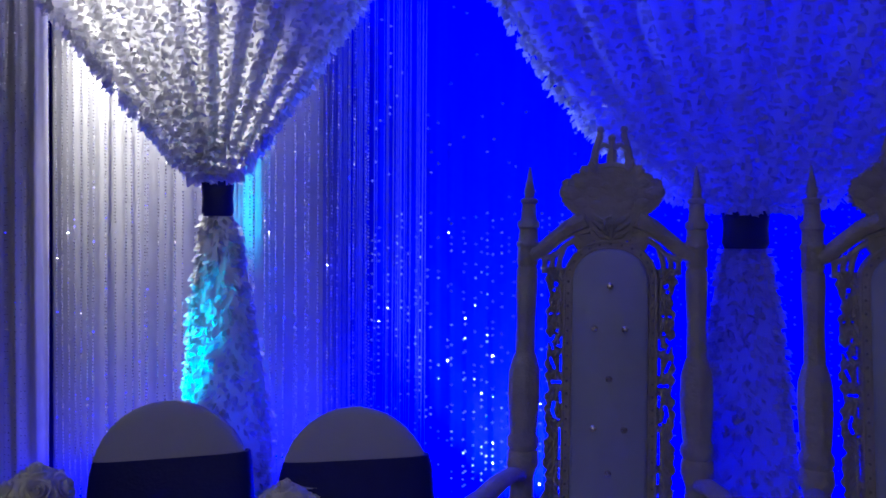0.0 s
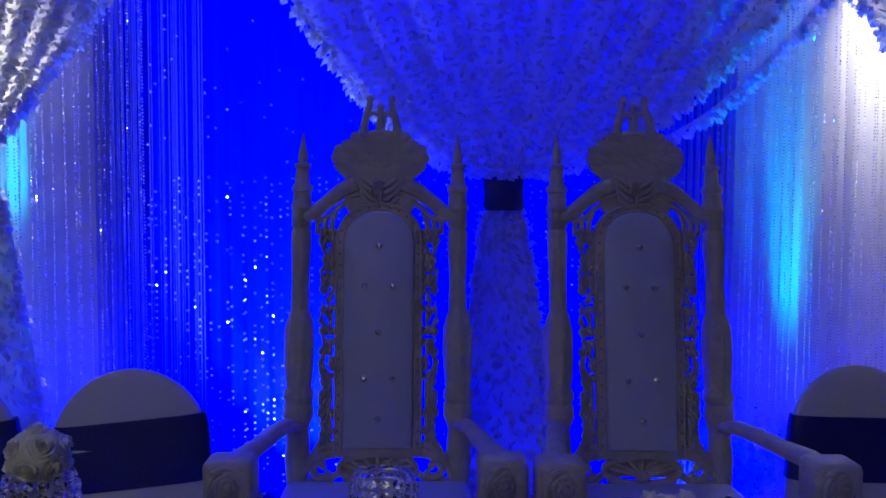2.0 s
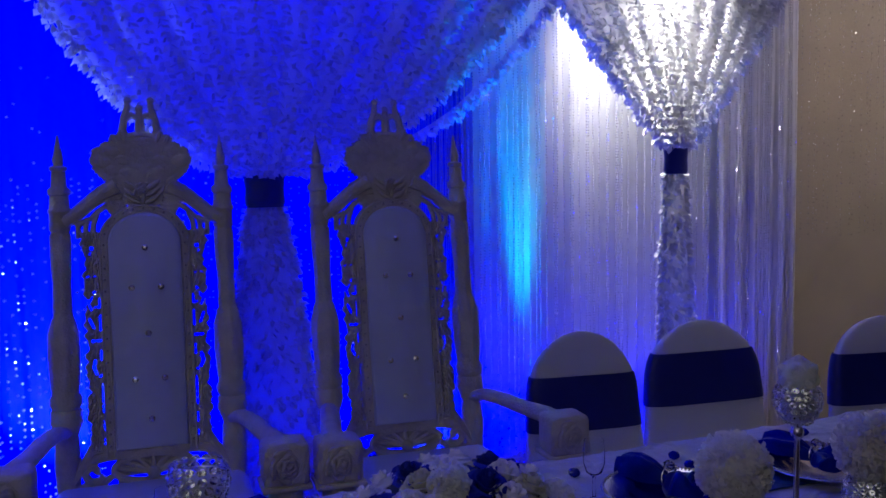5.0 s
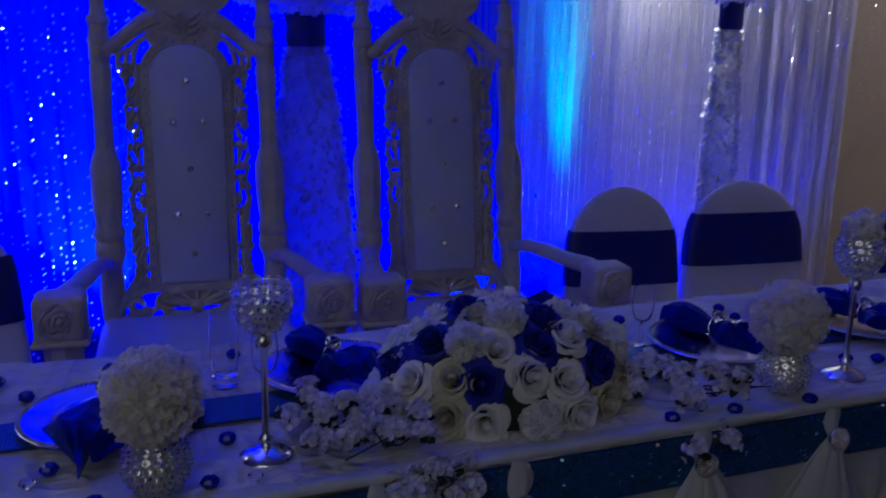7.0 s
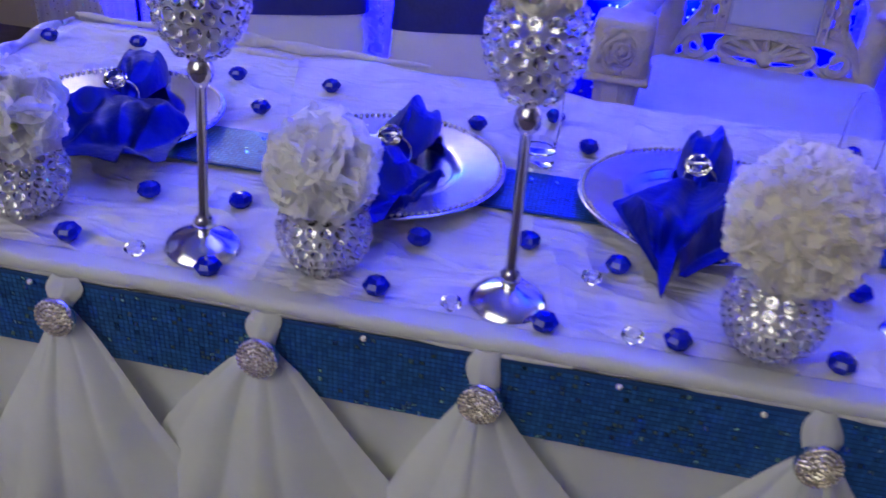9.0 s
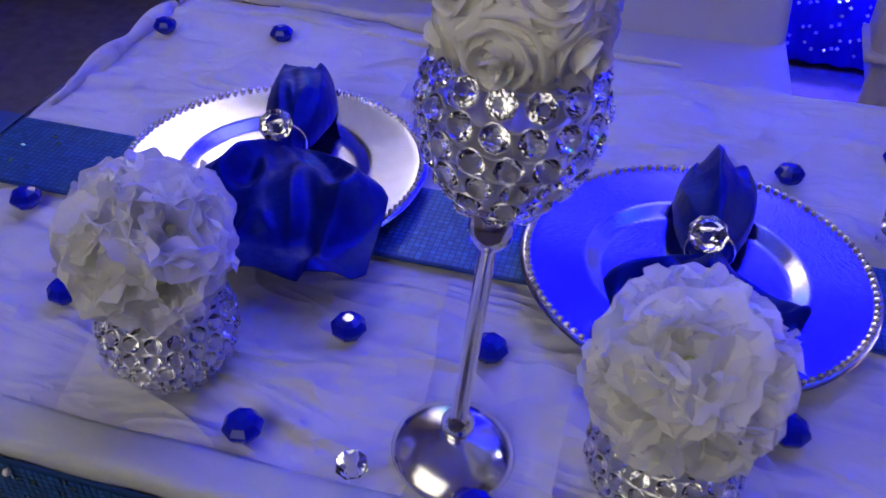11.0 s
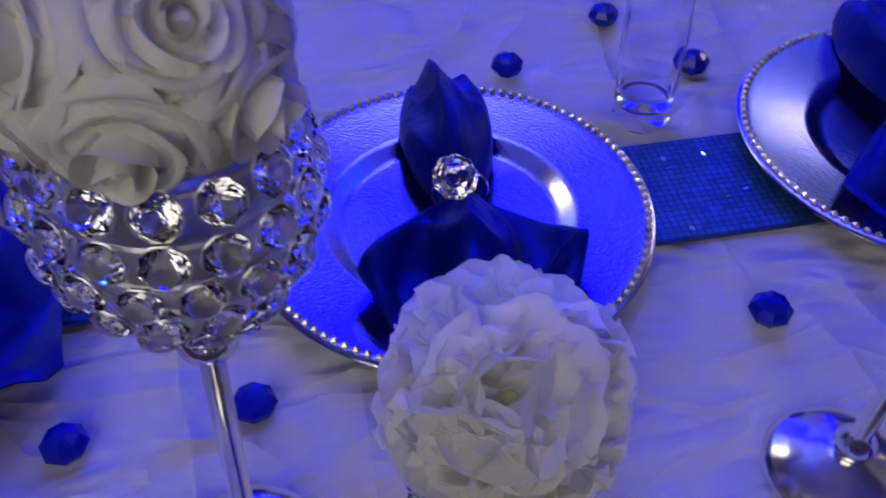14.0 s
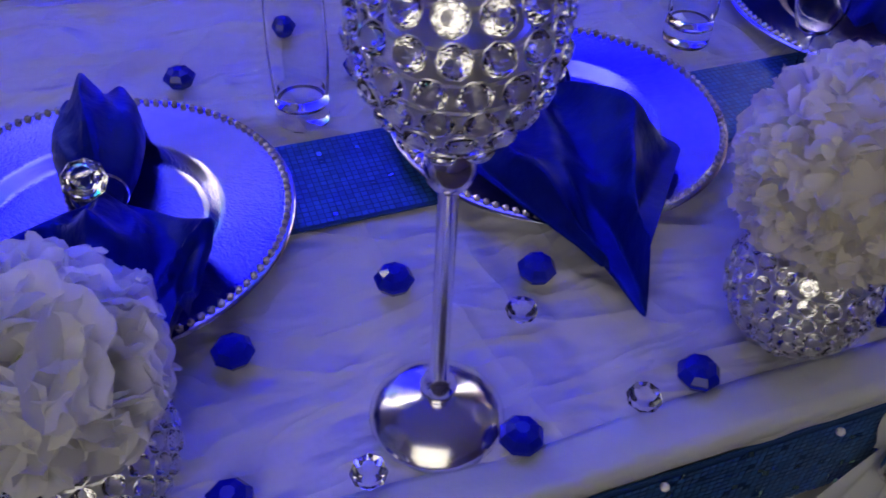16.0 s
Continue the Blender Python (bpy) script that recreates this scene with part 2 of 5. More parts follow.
def share(ob, m, parent=None, name=None):
    """Another object on the same mesh."""
    o = new(name or ob.name.split(".")[0], ob.data)
    o.parent = parent if parent else ob.parent
    o.matrix_basis = m
    return o


def empty(name, m, label, category, group=""):
    e = new(name)
    e.matrix_basis = m
    return tagged(e, label, category, group)


def box(bm, x0, x1, y0, y1, z0, z1, bev=0.0):
    r = bmesh.ops.create_cube(bm, size=1.0)
    vs = r["verts"]
    for v in vs:
        v.co = Vector(((x0 + x1) / 2 + v.co.x * (x1 - x0), (y0 + y1) / 2 + v.co.y * (y1 - y0), (z0 + z1) / 2 + v.co.z * (z1 - z0)))
    if bev:
        es = list({e for v in vs for e in v.link_edges})
        bmesh.ops.bevel(bm, geom=es, offset=bev, segments=4 if bev > 0.03 else 2, affect="EDGES", profile=0.5)
    return bm


def lathe(bm, profile, n=20, centre=(0, 0, 0), lobes=0, depth=0.0):
    """Turn (radius, height) pairs round the z axis; closed at radius 0."""
    rings = []
    for r, z in profile:
        ring = []
        for i in range(n):
            a = 2 * math.pi * i / n
            rr = r * (1 + depth * math.cos(lobes * a)) if lobes else r
            ring.append(bm.verts.new((centre[0] + rr * math.cos(a), centre[1] + rr * math.sin(a), centre[2] + z)))
        rings.append(ring)
    for a, b in zip(rings, rings[1:]):
        for i in range(n):
            bm.faces.new((a[i], a[(i + 1) % n], b[(i + 1) % n], b[i]))
    bm.faces.new(rings[0][::-1])
    bm.faces.new(rings[-1])
    return bm


def tube(bm, pts, r, n=7, flat=1.0, up=(0, 1, 0)):
    """A round bar along points; r may be a list."""
    pts = [Vector(p) for p in pts]
    rs = r if isinstance(r, (list, tuple)) else [r] * len(pts)
    rings = []
    for i, p in enumerate(pts):
        d = (pts[min(i + 1, len(pts) - 1)] - pts[max(i - 1, 0)]).normalized()
        u = d.cross(Vector(up))
        if u.length < 0.1:
            u = d.cross(Vector((1, 0, 0)))
        u.normalize()
        w = d.cross(u).normalized()
        rings.append([bm.verts.new(p + (u * math.cos(2 * math.pi * k / n) + w * flat * math.sin(2 * math.pi * k / n)) * rs[i]) for k in range(n)])
    for a, b in zip(rings, rings[1:]):
        for k in range(n):
            bm.faces.new((a[k], a[(k + 1) % n], b[(k + 1) % n], b[k]))
    bm.faces.new(rings[0][::-1])
    bm.faces.new(rings[-1])
    return bm


def ball(bm, c, r, seg=10, squash=1.0):
    res = bmesh.ops.create_uvsphere(bm, u_segments=seg, v_segments=max(5, seg // 2 + 1), radius=r)
    for v in res["verts"]:
        v.co = Vector((v.co.x + c[0], v.co.y + c[1], v.co.z * squash + c[2]))
    return bm


def slab(bm, outline, y0, y1, bev=0.0):
    """A board cut to an (x, z) outline, from y0 to y1."""
    a = [bm.verts.new((x, y0, z)) for x, z in outline]
    b = [bm.verts.new((x, y1, z)) for x, z in outline]
    f0, f1 = bm.faces.new(a), bm.faces.new(b[::-1])
    n = len(a)
    for i in range(n):
        bm.faces.new((a[(i + 1) % n], a[i], b[i], b[(i + 1) % n]))
    if bev:
        bmesh.ops.bevel(bm, geom=list(f0.edges), offset=bev, segments=2, affect="EDGES", profile=0.5)
    return bm


def arc(cx, cz, r, a0, a1, n=10, y=0.0, ry=None):
    return [(cx + r * math.cos(radians(a0 + (a1 - a0) * i / n)), y, cz + (ry or r) * math.sin(radians(a0 + (a1 - a0) * i / n))) for i in range(n + 1)]


def spiral(cx, cz, r0, r1, a0, turns, n=14, y=0.0):
    return [(cx + (r0 + (r1 - r0) * i / n) * math.cos(radians(a0 + 360 * turns * i / n)), y,
             cz + (r0 + (r1 - r0) * i / n) * math.sin(radians(a0 + 360 * turns * i / n))) for i in range(n + 1)]


ROSE_LAYERS = ((2, 0.17, 0.60, 1.05, 0.10), (3, 0.32, 0.58, 0.90, 0.35), (4, 0.50, 0.48, 0.80, 0.65), (4, 0.68, 0.32, 0.74, 0.95), (6, 0.86, 0.08, 0.72, 1.1))


def rose_petal(r, layer, seed, n=11, m=9):
    """One cupped petal round the z axis, with a rim that rolls outwards."""
    cnt, rim, top, half, roll = ROSE_LAYERS[layer]
    rng = random.Random(seed * 31 + layer)
    ph, skew = rng.uniform(0, 6), rng.uniform(-0.25, 0.25)
    V = []
    for j in range(m):
        q = j / (m - 1)
        for i in range(n):
            b = i / (n - 1) * 2 - 1
            reach = 1 - 0.10 * b * b - 0.20 * b ** 6 + 0.05 * math.sin(3 * b + ph)
            qq = q * reach
            c = max(0.0, (qq - 0.62) / 0.38)
            rad = rim * (0.12 + 0.88 * math.sin(min(1.0, qq) * math.pi / 2) ** 0.8) + roll * 0.17 * c * c * (1 + skew * b) + 0.035 * math.sin(4 * b + 2 * ph) * c
            rad *= 1.0 + 0.10 * b * (1 if seed % 2 else -1)
            z = -0.42 + (top + 0.42) * qq ** 1.25 - roll * 0.34 * c ** 3 + 0.05 * math.sin(4 * b + ph) * c + 0.05 * b * skew * c
            ang = b * half * math.pi / cnt * 1.9 * (0.45 + 0.55 * math.sin(min(1.0, qq + 0.25) * math.pi / 2))
            V.append(Vector((rad * math.cos(ang), rad * math.sin(ang), z)) * r)
    F = [(j * n + i, j * n + i + 1, (j + 1) * n + i + 1, (j + 1) * n + i) for j in range(m - 1) for i in range(n - 1)]
    return V, F


def rose_turns(seed):
    """(layer, turn in degrees) for each petal of a rose."""
    rng = random.Random(seed)
    return [(L, 360 * k / spec[0] + 47 * L + rng.uniform(-14, 14)) for L, spec in enumerate(ROSE_LAYERS) for k in range(spec[0])]


def rose_data(r, seed):
    """A whole soft rose facing +z, its petals joined at the foot."""
    V, F = [Vector((0, 0, -0.46 * r))], []
    for L, turn in rose_turns(seed):
        pv, pf = rose_petal(r, L, seed)
        o, m = len(V), pose(0, 0, 0, 0, 0, turn)
        V += [m @ v for v in pv]
        F += [tuple(o + i for i in f) for f in pf] + [(0, o + 5, o + 4), (0, o + 6, o + 5)]
    o = len(V)
    V += [Vector((q * math.cos(a), q * math.sin(a), z)) * r for q, z in ((0.20, 0.0), (0.17, 0.38), (0.05, 0.56)) for a in np.linspace(0, 2 * math.pi, 9)[:-1]]
    F += [(o + j * 8 + i, o + j * 8 + (i + 1) % 8, o + (j + 1) * 8 + (i + 1) % 8, o + (j + 1) * 8 + i) for j in range(2) for i in range(8)]
    F += [tuple(o + 16 + i for i in range(8))] + [(0, o + (i + 1) % 8, o + i) for i in range(8)]
    return V, F


def rose_mesh(name, r, seed, material):
    V, F = rose_data(r, seed)
    me = bpy.data.meshes.new(name)
    me.from_pydata([tuple(v) for v in V], [], F)
    me.materials.append(material)
    me.polygons.foreach_set("use_smooth", [True] * len(me.polygons))
    return me


# ---- the hall ----
def room():
    x0, x1, y0, y1, h = -3.2, 5.6, -3.4, 4.45, 4.60
    tagged(part("floor", box(bmesh.new(), x0, x1, y0, y1, -0.12, 0.0), M_FLOOR), "dark patterned carpet of the hall", "floor", kind="structure")
    tagged(part("ceiling", box(bmesh.new(), x0, x1, y0, y1, h, h + 0.12), M_CEIL), "plain white ceiling of the hall", "ceiling", kind="structure")
    tagged(part("wall_north", box(bmesh.new(), x0, x1, y1, y1 + 0.15, -0.12, h + 0.12), M_WALL), "beige painted wall behind the backdrop", "wall", kind="structure")
    tagged(part("wall_south", box(bmesh.new(), x0, x1, y0 - 0.15, y0, -0.12, h + 0.12), M_WALL), "beige painted hall wall", "wall", kind="structure")
    tagged(part("wall_west", box(bmesh.new(), x0 - 0.15, x0, y0 - 0.15, y1 + 0.15, -0.12, h + 0.12), M_WALL), "beige painted hall wall", "wall", kind="structure")
    tagged(part("wall_east", box(bmesh.new(), x1, x1 + 0.15, y0 - 0.15, y1 + 0.15, -0.12, h + 0.12), M_WALL), "beige painted hall wall", "wall", kind="structure")


room()


# ---- backdrop ----
def curtain(name, x0, x1, y, z0, z1, depth, period, material, label, seed):
    rng = np.random.RandomState(seed)
    n = int((x1 - x0) / 0.008)
    xs = np.linspace(x0, x1, n)
    ph = 2 * math.pi * xs / period + 1.6 * np.sin(xs * 3.1 + seed) + 0.8 * np.sin(xs * 11.0)
    zs = np.linspace(z0, z1, 9)
    verts, faces = [], []
    for j, z in enumerate(zs):
        k = 0.75 + 0.35 * math.sin(2.2 * z + seed)
        yy = y + depth * k * np.sin(ph + 0.25 * math.sin(1.7 * z)) + 0.3 * depth * np.sin(2.7 * ph + z)
        verts += [(x, v, z) for x, v in zip(xs, yy)]
    for j in range(8):
        for i in range(n - 1):
            faces.append((j * n + i, j * n + i + 1, (j + 1) * n + i + 1, (j + 1) * n + i))
    ob = mesh_ob(name, verts, faces, material)
    md = ob.modifiers.new("thickness", "SOLIDIFY")
    md.thickness = 0.002
    return tagged(ob, label, "curtain")


def bead_strings(name, x0, x1, y, z0, z1, step, gap, r, label, seed, material=None, density=0.92, low=9.0):
    """Strings of small beads hanging side by side."""
    rng = np.random.RandomState(seed)
    xs = np.arange(x0, x1, step)
    octa = np.array([(1, 0, 0), (0, 1, 0), (-1, 0, 0), (0, -1, 0), (0, 0, 1), (0, 0, -1)], float)
    fa = np.array([(0, 1, 4), (1, 2, 4), (2, 3, 4), (3, 0, 4), (1, 0, 5), (2, 1, 5), (3, 2, 5), (0, 3, 5)])
    P = []
    for x in xs:
        xo, yo, ph = x + rng.uniform(-0.4, 0.4) * step, y + rng.uniform(-0.012, 0.012), rng.uniform(0, 6)
        zz = np.arange(z0 + rng.uniform(0, gap), z1, gap)
        keep = rng.rand(len(zz)) < density * np.where(zz < low, 1.0, 0.10)
        zz = zz[keep]
        P.append(np.stack([xo + 0.004 * np.sin(zz * 2 + ph), np.full(len(zz), yo), zz], 1))
    P = np.concatenate(P)
    n = len(P)
    ang = rng.uniform(0, math.pi, n)
    til = rng.uniform(-1.2, 1.2, n)
    c, s, ct, st = np.cos(ang), np.sin(ang), np.cos(til), np.sin(til)
    X = octa[None, :, 0] * c[:, None] - octa[None, :, 1] * s[:, None]
    Y0 = octa[None, :, 0] * s[:, None] + octa[None, :, 1] * c[:, None]
    Z0 = np.broadcast_to(octa[None, :, 2], X.shape)
    Y = Y0 * ct[:, None] - Z0 * st[:, None]
    Z = Y0 * st[:, None] + Z0 * ct[:, None]
    V = np.stack([X, Y, Z], 2) * r + P[:, None, :]
    F = fa[None] + (np.arange(n) * 6)[:, None, None]
    ob = mesh_ob(name, V.reshape(-1, 3), F.reshape(-1, 3), material or M_BEAD, smooth=False)
    return tagged(ob, label, "bead curtain", kind="stuff")


def threads(x0, x1, y, z0, z1, count, power, seed):
    """Single hanging threads, dense at x0 and thinning out towards x1."""
    rng = np.random.RandomState(seed)
    V, F = [], []
    for k in range(count):
        x = x0 + (x1 - x0) * rng.rand() ** power
        w, yy, a = rng.uniform(0.0006, 0.0019), y + rng.uniform(-0.02, 0.02), rng.uniform(-0.004, 0.004)
        o = len(V)
        for z, d in ((z0, 0), ((z0 + z1) / 2, a), (z1, 0)):
            V += [(x - w + d, yy, z), (x + d, yy - w, z), (x + w + d, yy, z)]
        F += [(o + j * 3 + i, o + j * 3 + i + 1, o + j * 3 + i + 4, o + j * 3 + i + 3) for j in range(2) for i in range(2)]
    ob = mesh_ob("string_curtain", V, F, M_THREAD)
    tagged(ob, "loose string curtain threads with the blue wash put into their colour", "string curtain", kind="stuff")


def backdrop():
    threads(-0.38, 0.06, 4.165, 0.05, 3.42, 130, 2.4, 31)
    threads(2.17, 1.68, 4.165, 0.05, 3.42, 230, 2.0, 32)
    curtain("backing_curtain", -1.62, 4.10, 4.26, 0.02, 4.50, 0.007, 0.085, M_BACK, "full-height pleated backing curtain washed in blue light", 1)
    curtain("sheer_curtain", -1.53, -0.36, 4.17, 0.02, 4.50, 0.0011, 0.075, M_SHEER, "pleated white sheer curtain with bead strings", 2)
    curtain("sheer_curtain", 2.14, 3.62, 4.17, 0.02, 4.50, 0.0011, 0.075, M_SHEER, "pleated white sheer curtain with bead strings", 3)
    curtain("side_curtain", -1.95, -1.525, 4.12, 0.02, 4.50, 0.018, 0.09, M_SIDE, "grey-violet side curtain at the end of the backdrop", 5)
    curtain("side_curtain", 3.57, 4.10, 4.14, 0.02, 4.50, 0.02, 0.10, M_SIDE, "grey-violet side curtain at the end of the backdrop", 6)
    bead_strings("bead_strings", -1.52, -0.18, 4.13, 0.1, 3.40, 0.029, 0.0135, 0.0050, "strings of clear beads hanging before a sheer curtain", 7)
    bead_strings("bead_strings", -0.20, 1.98, 4.16, 0.1, 3.40, 0.026, 0.026, 0.0066, "sparse strings of clear beads against blue light", 8, M_SPARK, 0.36, 1.55)
    bead_strings("bead_strings", 1.98, 4.06, 4.10, 0.1, 3.40, 0.029, 0.0135, 0.0050, "strings of clear beads hanging before a sheer curtain", 9)
    bead_strings("bead_strings", -1.93, -1.56, 4.07, 0.1, 3.40, 0.03, 0.03, 0.004, "strings of clear beads on a side curtain", 10)
    bead_strings("bead_strings", 4.29, 5.05, 4.30, 1.15, 3.40, 0.045, 0.03, 0.0052, "loose strings of clear beads hanging before the beige wall", 14, M_BEAD, 0.7)


backdrop()


def petals(P, D, size, rng, curl=0.35):
    """Bent leaf-shaped petals at the points P, each hanging along its D."""
    V, F = [], []
    base = np.array([(0, 0, 0), (-0.42, 0.16, 0.45), (0.42, 0.16, 0.45), (0, 0.05, 0.5), (0, curl, 1.0)])
    for p, d in zip(P, D):
        d = Vector(d).normalized()
        s = Vector((rng.uniform(-1, 1), rng.uniform(-1, 1), rng.uniform(-0.4, 0.4)))
        u = d.cross(s)
        if u.length < 0.05:
            u = Vector((1, 0, 0))
        u.normalize()
        w = u.cross(d)
        k = size * rng.uniform(0.7, 1.25)
        o = len(V)
        for b in base:
            V.append(Vector(p) + (u * b[0] + w * b[1] + d * b[2]) * k)
        F += [(o, o + 1, o + 3), (o, o + 3, o + 2), (o + 1, o + 4, o + 3), (o + 3, o + 4, o + 2)]
    return V, F


def swag(cx, ztie, ltop, rtop, ztop, bulge, tail_w, tail_shift, seed, label, wtie, y=3.88, band=0.0):
    """A petal-covered drape gathered by a tie, with its tail below."""
    rng = np.random.RandomState(seed)
    th = empty("swag_drape", Matrix(), label, "drape", "swags on the backdrop")
    zt = ztie + 0.06
    nu, nv = 60, 26
    ltop, rtop = ltop - cx, rtop - cx

    def upper(u, v):
        # u across, v up from the tie
        e = min(1.0, v * (ztop - zt) / (2.5 - zt)) ** bulge
        x = cx + (ltop + (rtop - ltop) * u) * e + (u - 0.5) * wtie * (1 - e)
        yy = y - 0.05 * math.sin(math.pi * u) * max(0.0, 1 - v * 0.8) + 0.022 * math.sin(2 * math.pi * u * 9 + seed) * (0.4 + 0.6 * v)
        return Vector((x, yy, zt + (ztop - zt) * v))

    verts = [upper(i / nu, j / nv) for j in range(nv + 1) for i in range(nu + 1)]
    faces = [(j * (nu + 1) + i, j * (nu + 1) + i + 1, (j + 1) * (nu + 1) + i + 1, (j + 1) * (nu + 1) + i) for j in range(nv) for i in range(nu)]
    mesh_ob("drape", verts, faces, M_DRAPE, th)
    P, D = [], []
    ncol = 30
    for c in range(ncol):
        u = (c + 0.5) / ncol
        z, lim = 0.01, min(1.0, (2.68 - zt) / (ztop - zt))
        while z < lim:
            p = upper(min(1, max(0, u + rng.uniform(-0.004, 0.004))), z)
            for sd in (-1, 1):
                P.append(p + Vector((0, -0.008, rng.uniform(-0.006, 0.006))))
                D.append((sd * 0.85 + rng.uniform(-.25, .25), -0.35 + rng.uniform(-.2, .2), -0.7))
            z += rng.uniform(0.019, 0.030) / (ztop - zt) * (1 + 1.2 * max(0.0, 0.3 - z))
    for side in (0.0, 1.0):
        for k in range(520):
            p = upper(side, rng.uniform(0, lim))
            P.append(p + Vector((rng.uniform(-0.022, 0.022), rng.uniform(-0.045, 0.01), 0)))
            D.append(((-1 if side == 0 else 1) * rng.uniform(0.1, 0.7), rng.uniform(-0.5, 0.2), -1))
    if band:
        # a free-hanging border that stands off the drape on one side
        def border(v, s):
            p = upper(1.0, v)
            return p + Vector(((band + s) * min(1.0, v * 4.0) * 0.9, 0.02, 0.02 - 0.4 * (band + s)))

        vs = [border(0.08 + 0.92 * j / 20, s) for j in range(21) for s in (-0.012, 0.012)]
        mesh_ob("border", vs, [(2 * j, 2 * j + 1, 2 * j + 3, 2 * j + 2) for j in range(20)], M_DRAPE, th)
        for k in range(620):
            P.append(border(rng.uniform(0.08, 1.0), rng.uniform(-0.02, 0.03)) + Vector((0, rng.uniform(-0.02, 0.01), 0)))
            D.append((rng.uniform(0.1, 0.8), rng.uniform(-0.5, 0.2), -0.8))
    # the tail below the tie

    def tail(a, v):
        w = wtie * 0.45 + (tail_w / 2 - wtie * 0.45) * min(1.0, v / 0.55) ** 0.7
        return Vector((cx + tail_shift * v + w * math.cos(a) * (1 + 0.08 * math.sin(5 * a)), y + 0.01 + 0.3 * w * math.sin(a), ztie - 0.06 - (ztie - 0.1) * v))

    verts = [tail(2 * math.pi * i / 24, j / 14) for j in range(15) for i in range(24)]
    faces = [(j * 24 + i, j * 24 + (i + 1) % 24, (j + 1) * 24 + (i + 1) % 24, (j + 1) * 24 + i) for j in range(14) for i in range(24)]
    mesh_ob("tail", verts, faces, M_DRAPE, th)
    for k in range(1500):
        a = rng.uniform(math.pi, 2 * math.pi) if rng.rand() < 0.85 else rng.uniform(0, math.pi)
        p = tail(a, rng.rand())
        P.append(p)
        D.append((math.cos(a) * 0.9 + rng.uniform(-.3, .3), -0.5 + rng.uniform(-.3, .3), -0.7))
    V, F = petals(P, D, 0.031, rng)
    mesh_ob("petal_trim", V, F, M_PETAL, th, True, "rows of hanging leaf-shaped voile petals")["kind"] = "stuff"
    bm = bmesh.new()
    lathe(bm, [(wtie * 0.5, -0.068), (wtie * 0.56, -0.05), (wtie * 0.53, 0.0), (wtie * 0.57, 0.05), (wtie * 0.52, 0.068)], 24, (cx, 0, ztie))
    for v in bm.verts:
        v.co.y = y - 0.005 + 0.42 * v.co.y
    part("tie_band", bm, M_TIE, th, "navy satin tie")


swag(-0.702, 1.597, -1.50, -0.03, 3.32, 0.93, 0.33, 0.05, 11, "white petal drape tied with a navy band", 0.110)
swag(1.163, 1.496, 0.21, 2.45, 2.66, 0.56, 0.34, 0.03, 12, "wide white petal drape tied behind the thrones", 0.140, 3.88, 0.13)
swag(3.097, 1.600, 2.31, 3.80, 3.32, 0.93, 0.20, 0.02, 13, "white petal drape tied with a navy band", 0.120)


# ---- thrones ----
def carved_rose_mesh(r):
    """A rose in low relief facing +z: ruffled rings that wind towards the heart."""
    bm = bmesh.new()
    lathe(bm, [(q * r, z * r) for q, z in ((1.02, -0.10), (1.04, 0.06), (0.92, 0.16), (0.76, 0.14), (0.72, 0.06), (0.68, 0.26), (0.54, 0.32), (0.47, 0.18), (0.43, 0.40), (0.28, 0.44), (0.23, 0.28), (0.18, 0.46), (0.04, 0.50))], 40, (0, 0, 0), 5, 0.09)
    for v in bm.verts:
        q = v.co.to_2d().length / r
        v.co.xy = Matrix.Rotation(2.1 * q, 2) @ v.co.xy
    me = bpy.data.meshes.new("carved_rose")
    bm.to_mesh(me)
    bm.free()
    me.materials.append(M_THRONE)
    me.polygons.foreach_set("use_smooth", [True] * len(me.polygons))
    return me


carved = carved_rose_mesh(0.05)


# openings of the carved side panels: two ends and half the width
PANEL_HOLES = ((.168, 1.314, .168, 1.314, .0085), (.173, 1.300, .174, 1.294, .0045), (.159, 1.224, .161, 1.224, .0045), (.180, 1.223, .184, 1.223, .0045),
               (.163, 1.172, .163, 1.168, .0055), (.149, 1.150, .149, 1.122, .0042), (.149, 1.120, .162, 1.124, .0042), (.171, 1.154, .183, 1.136, .0050), (.183, 1.136, .174, 1.114, .0050),
               (.149, 1.094, .149, 1.046, .0044), (.181, 1.084, .169, 1.056, .0058), (.149, 1.014, .174, 1.014, .0062), (.149, .982, .149, .952, .0042),
               (.168, .952, .173, .928, .0062), (.173, .928, .165, .908, .0056), (.152, .901, .154, .899, .0056), (.148, .874, .148, .784, .0036), (.147, .758, .147, .726, .0032), (.146, .700, .146, .680, .0044))


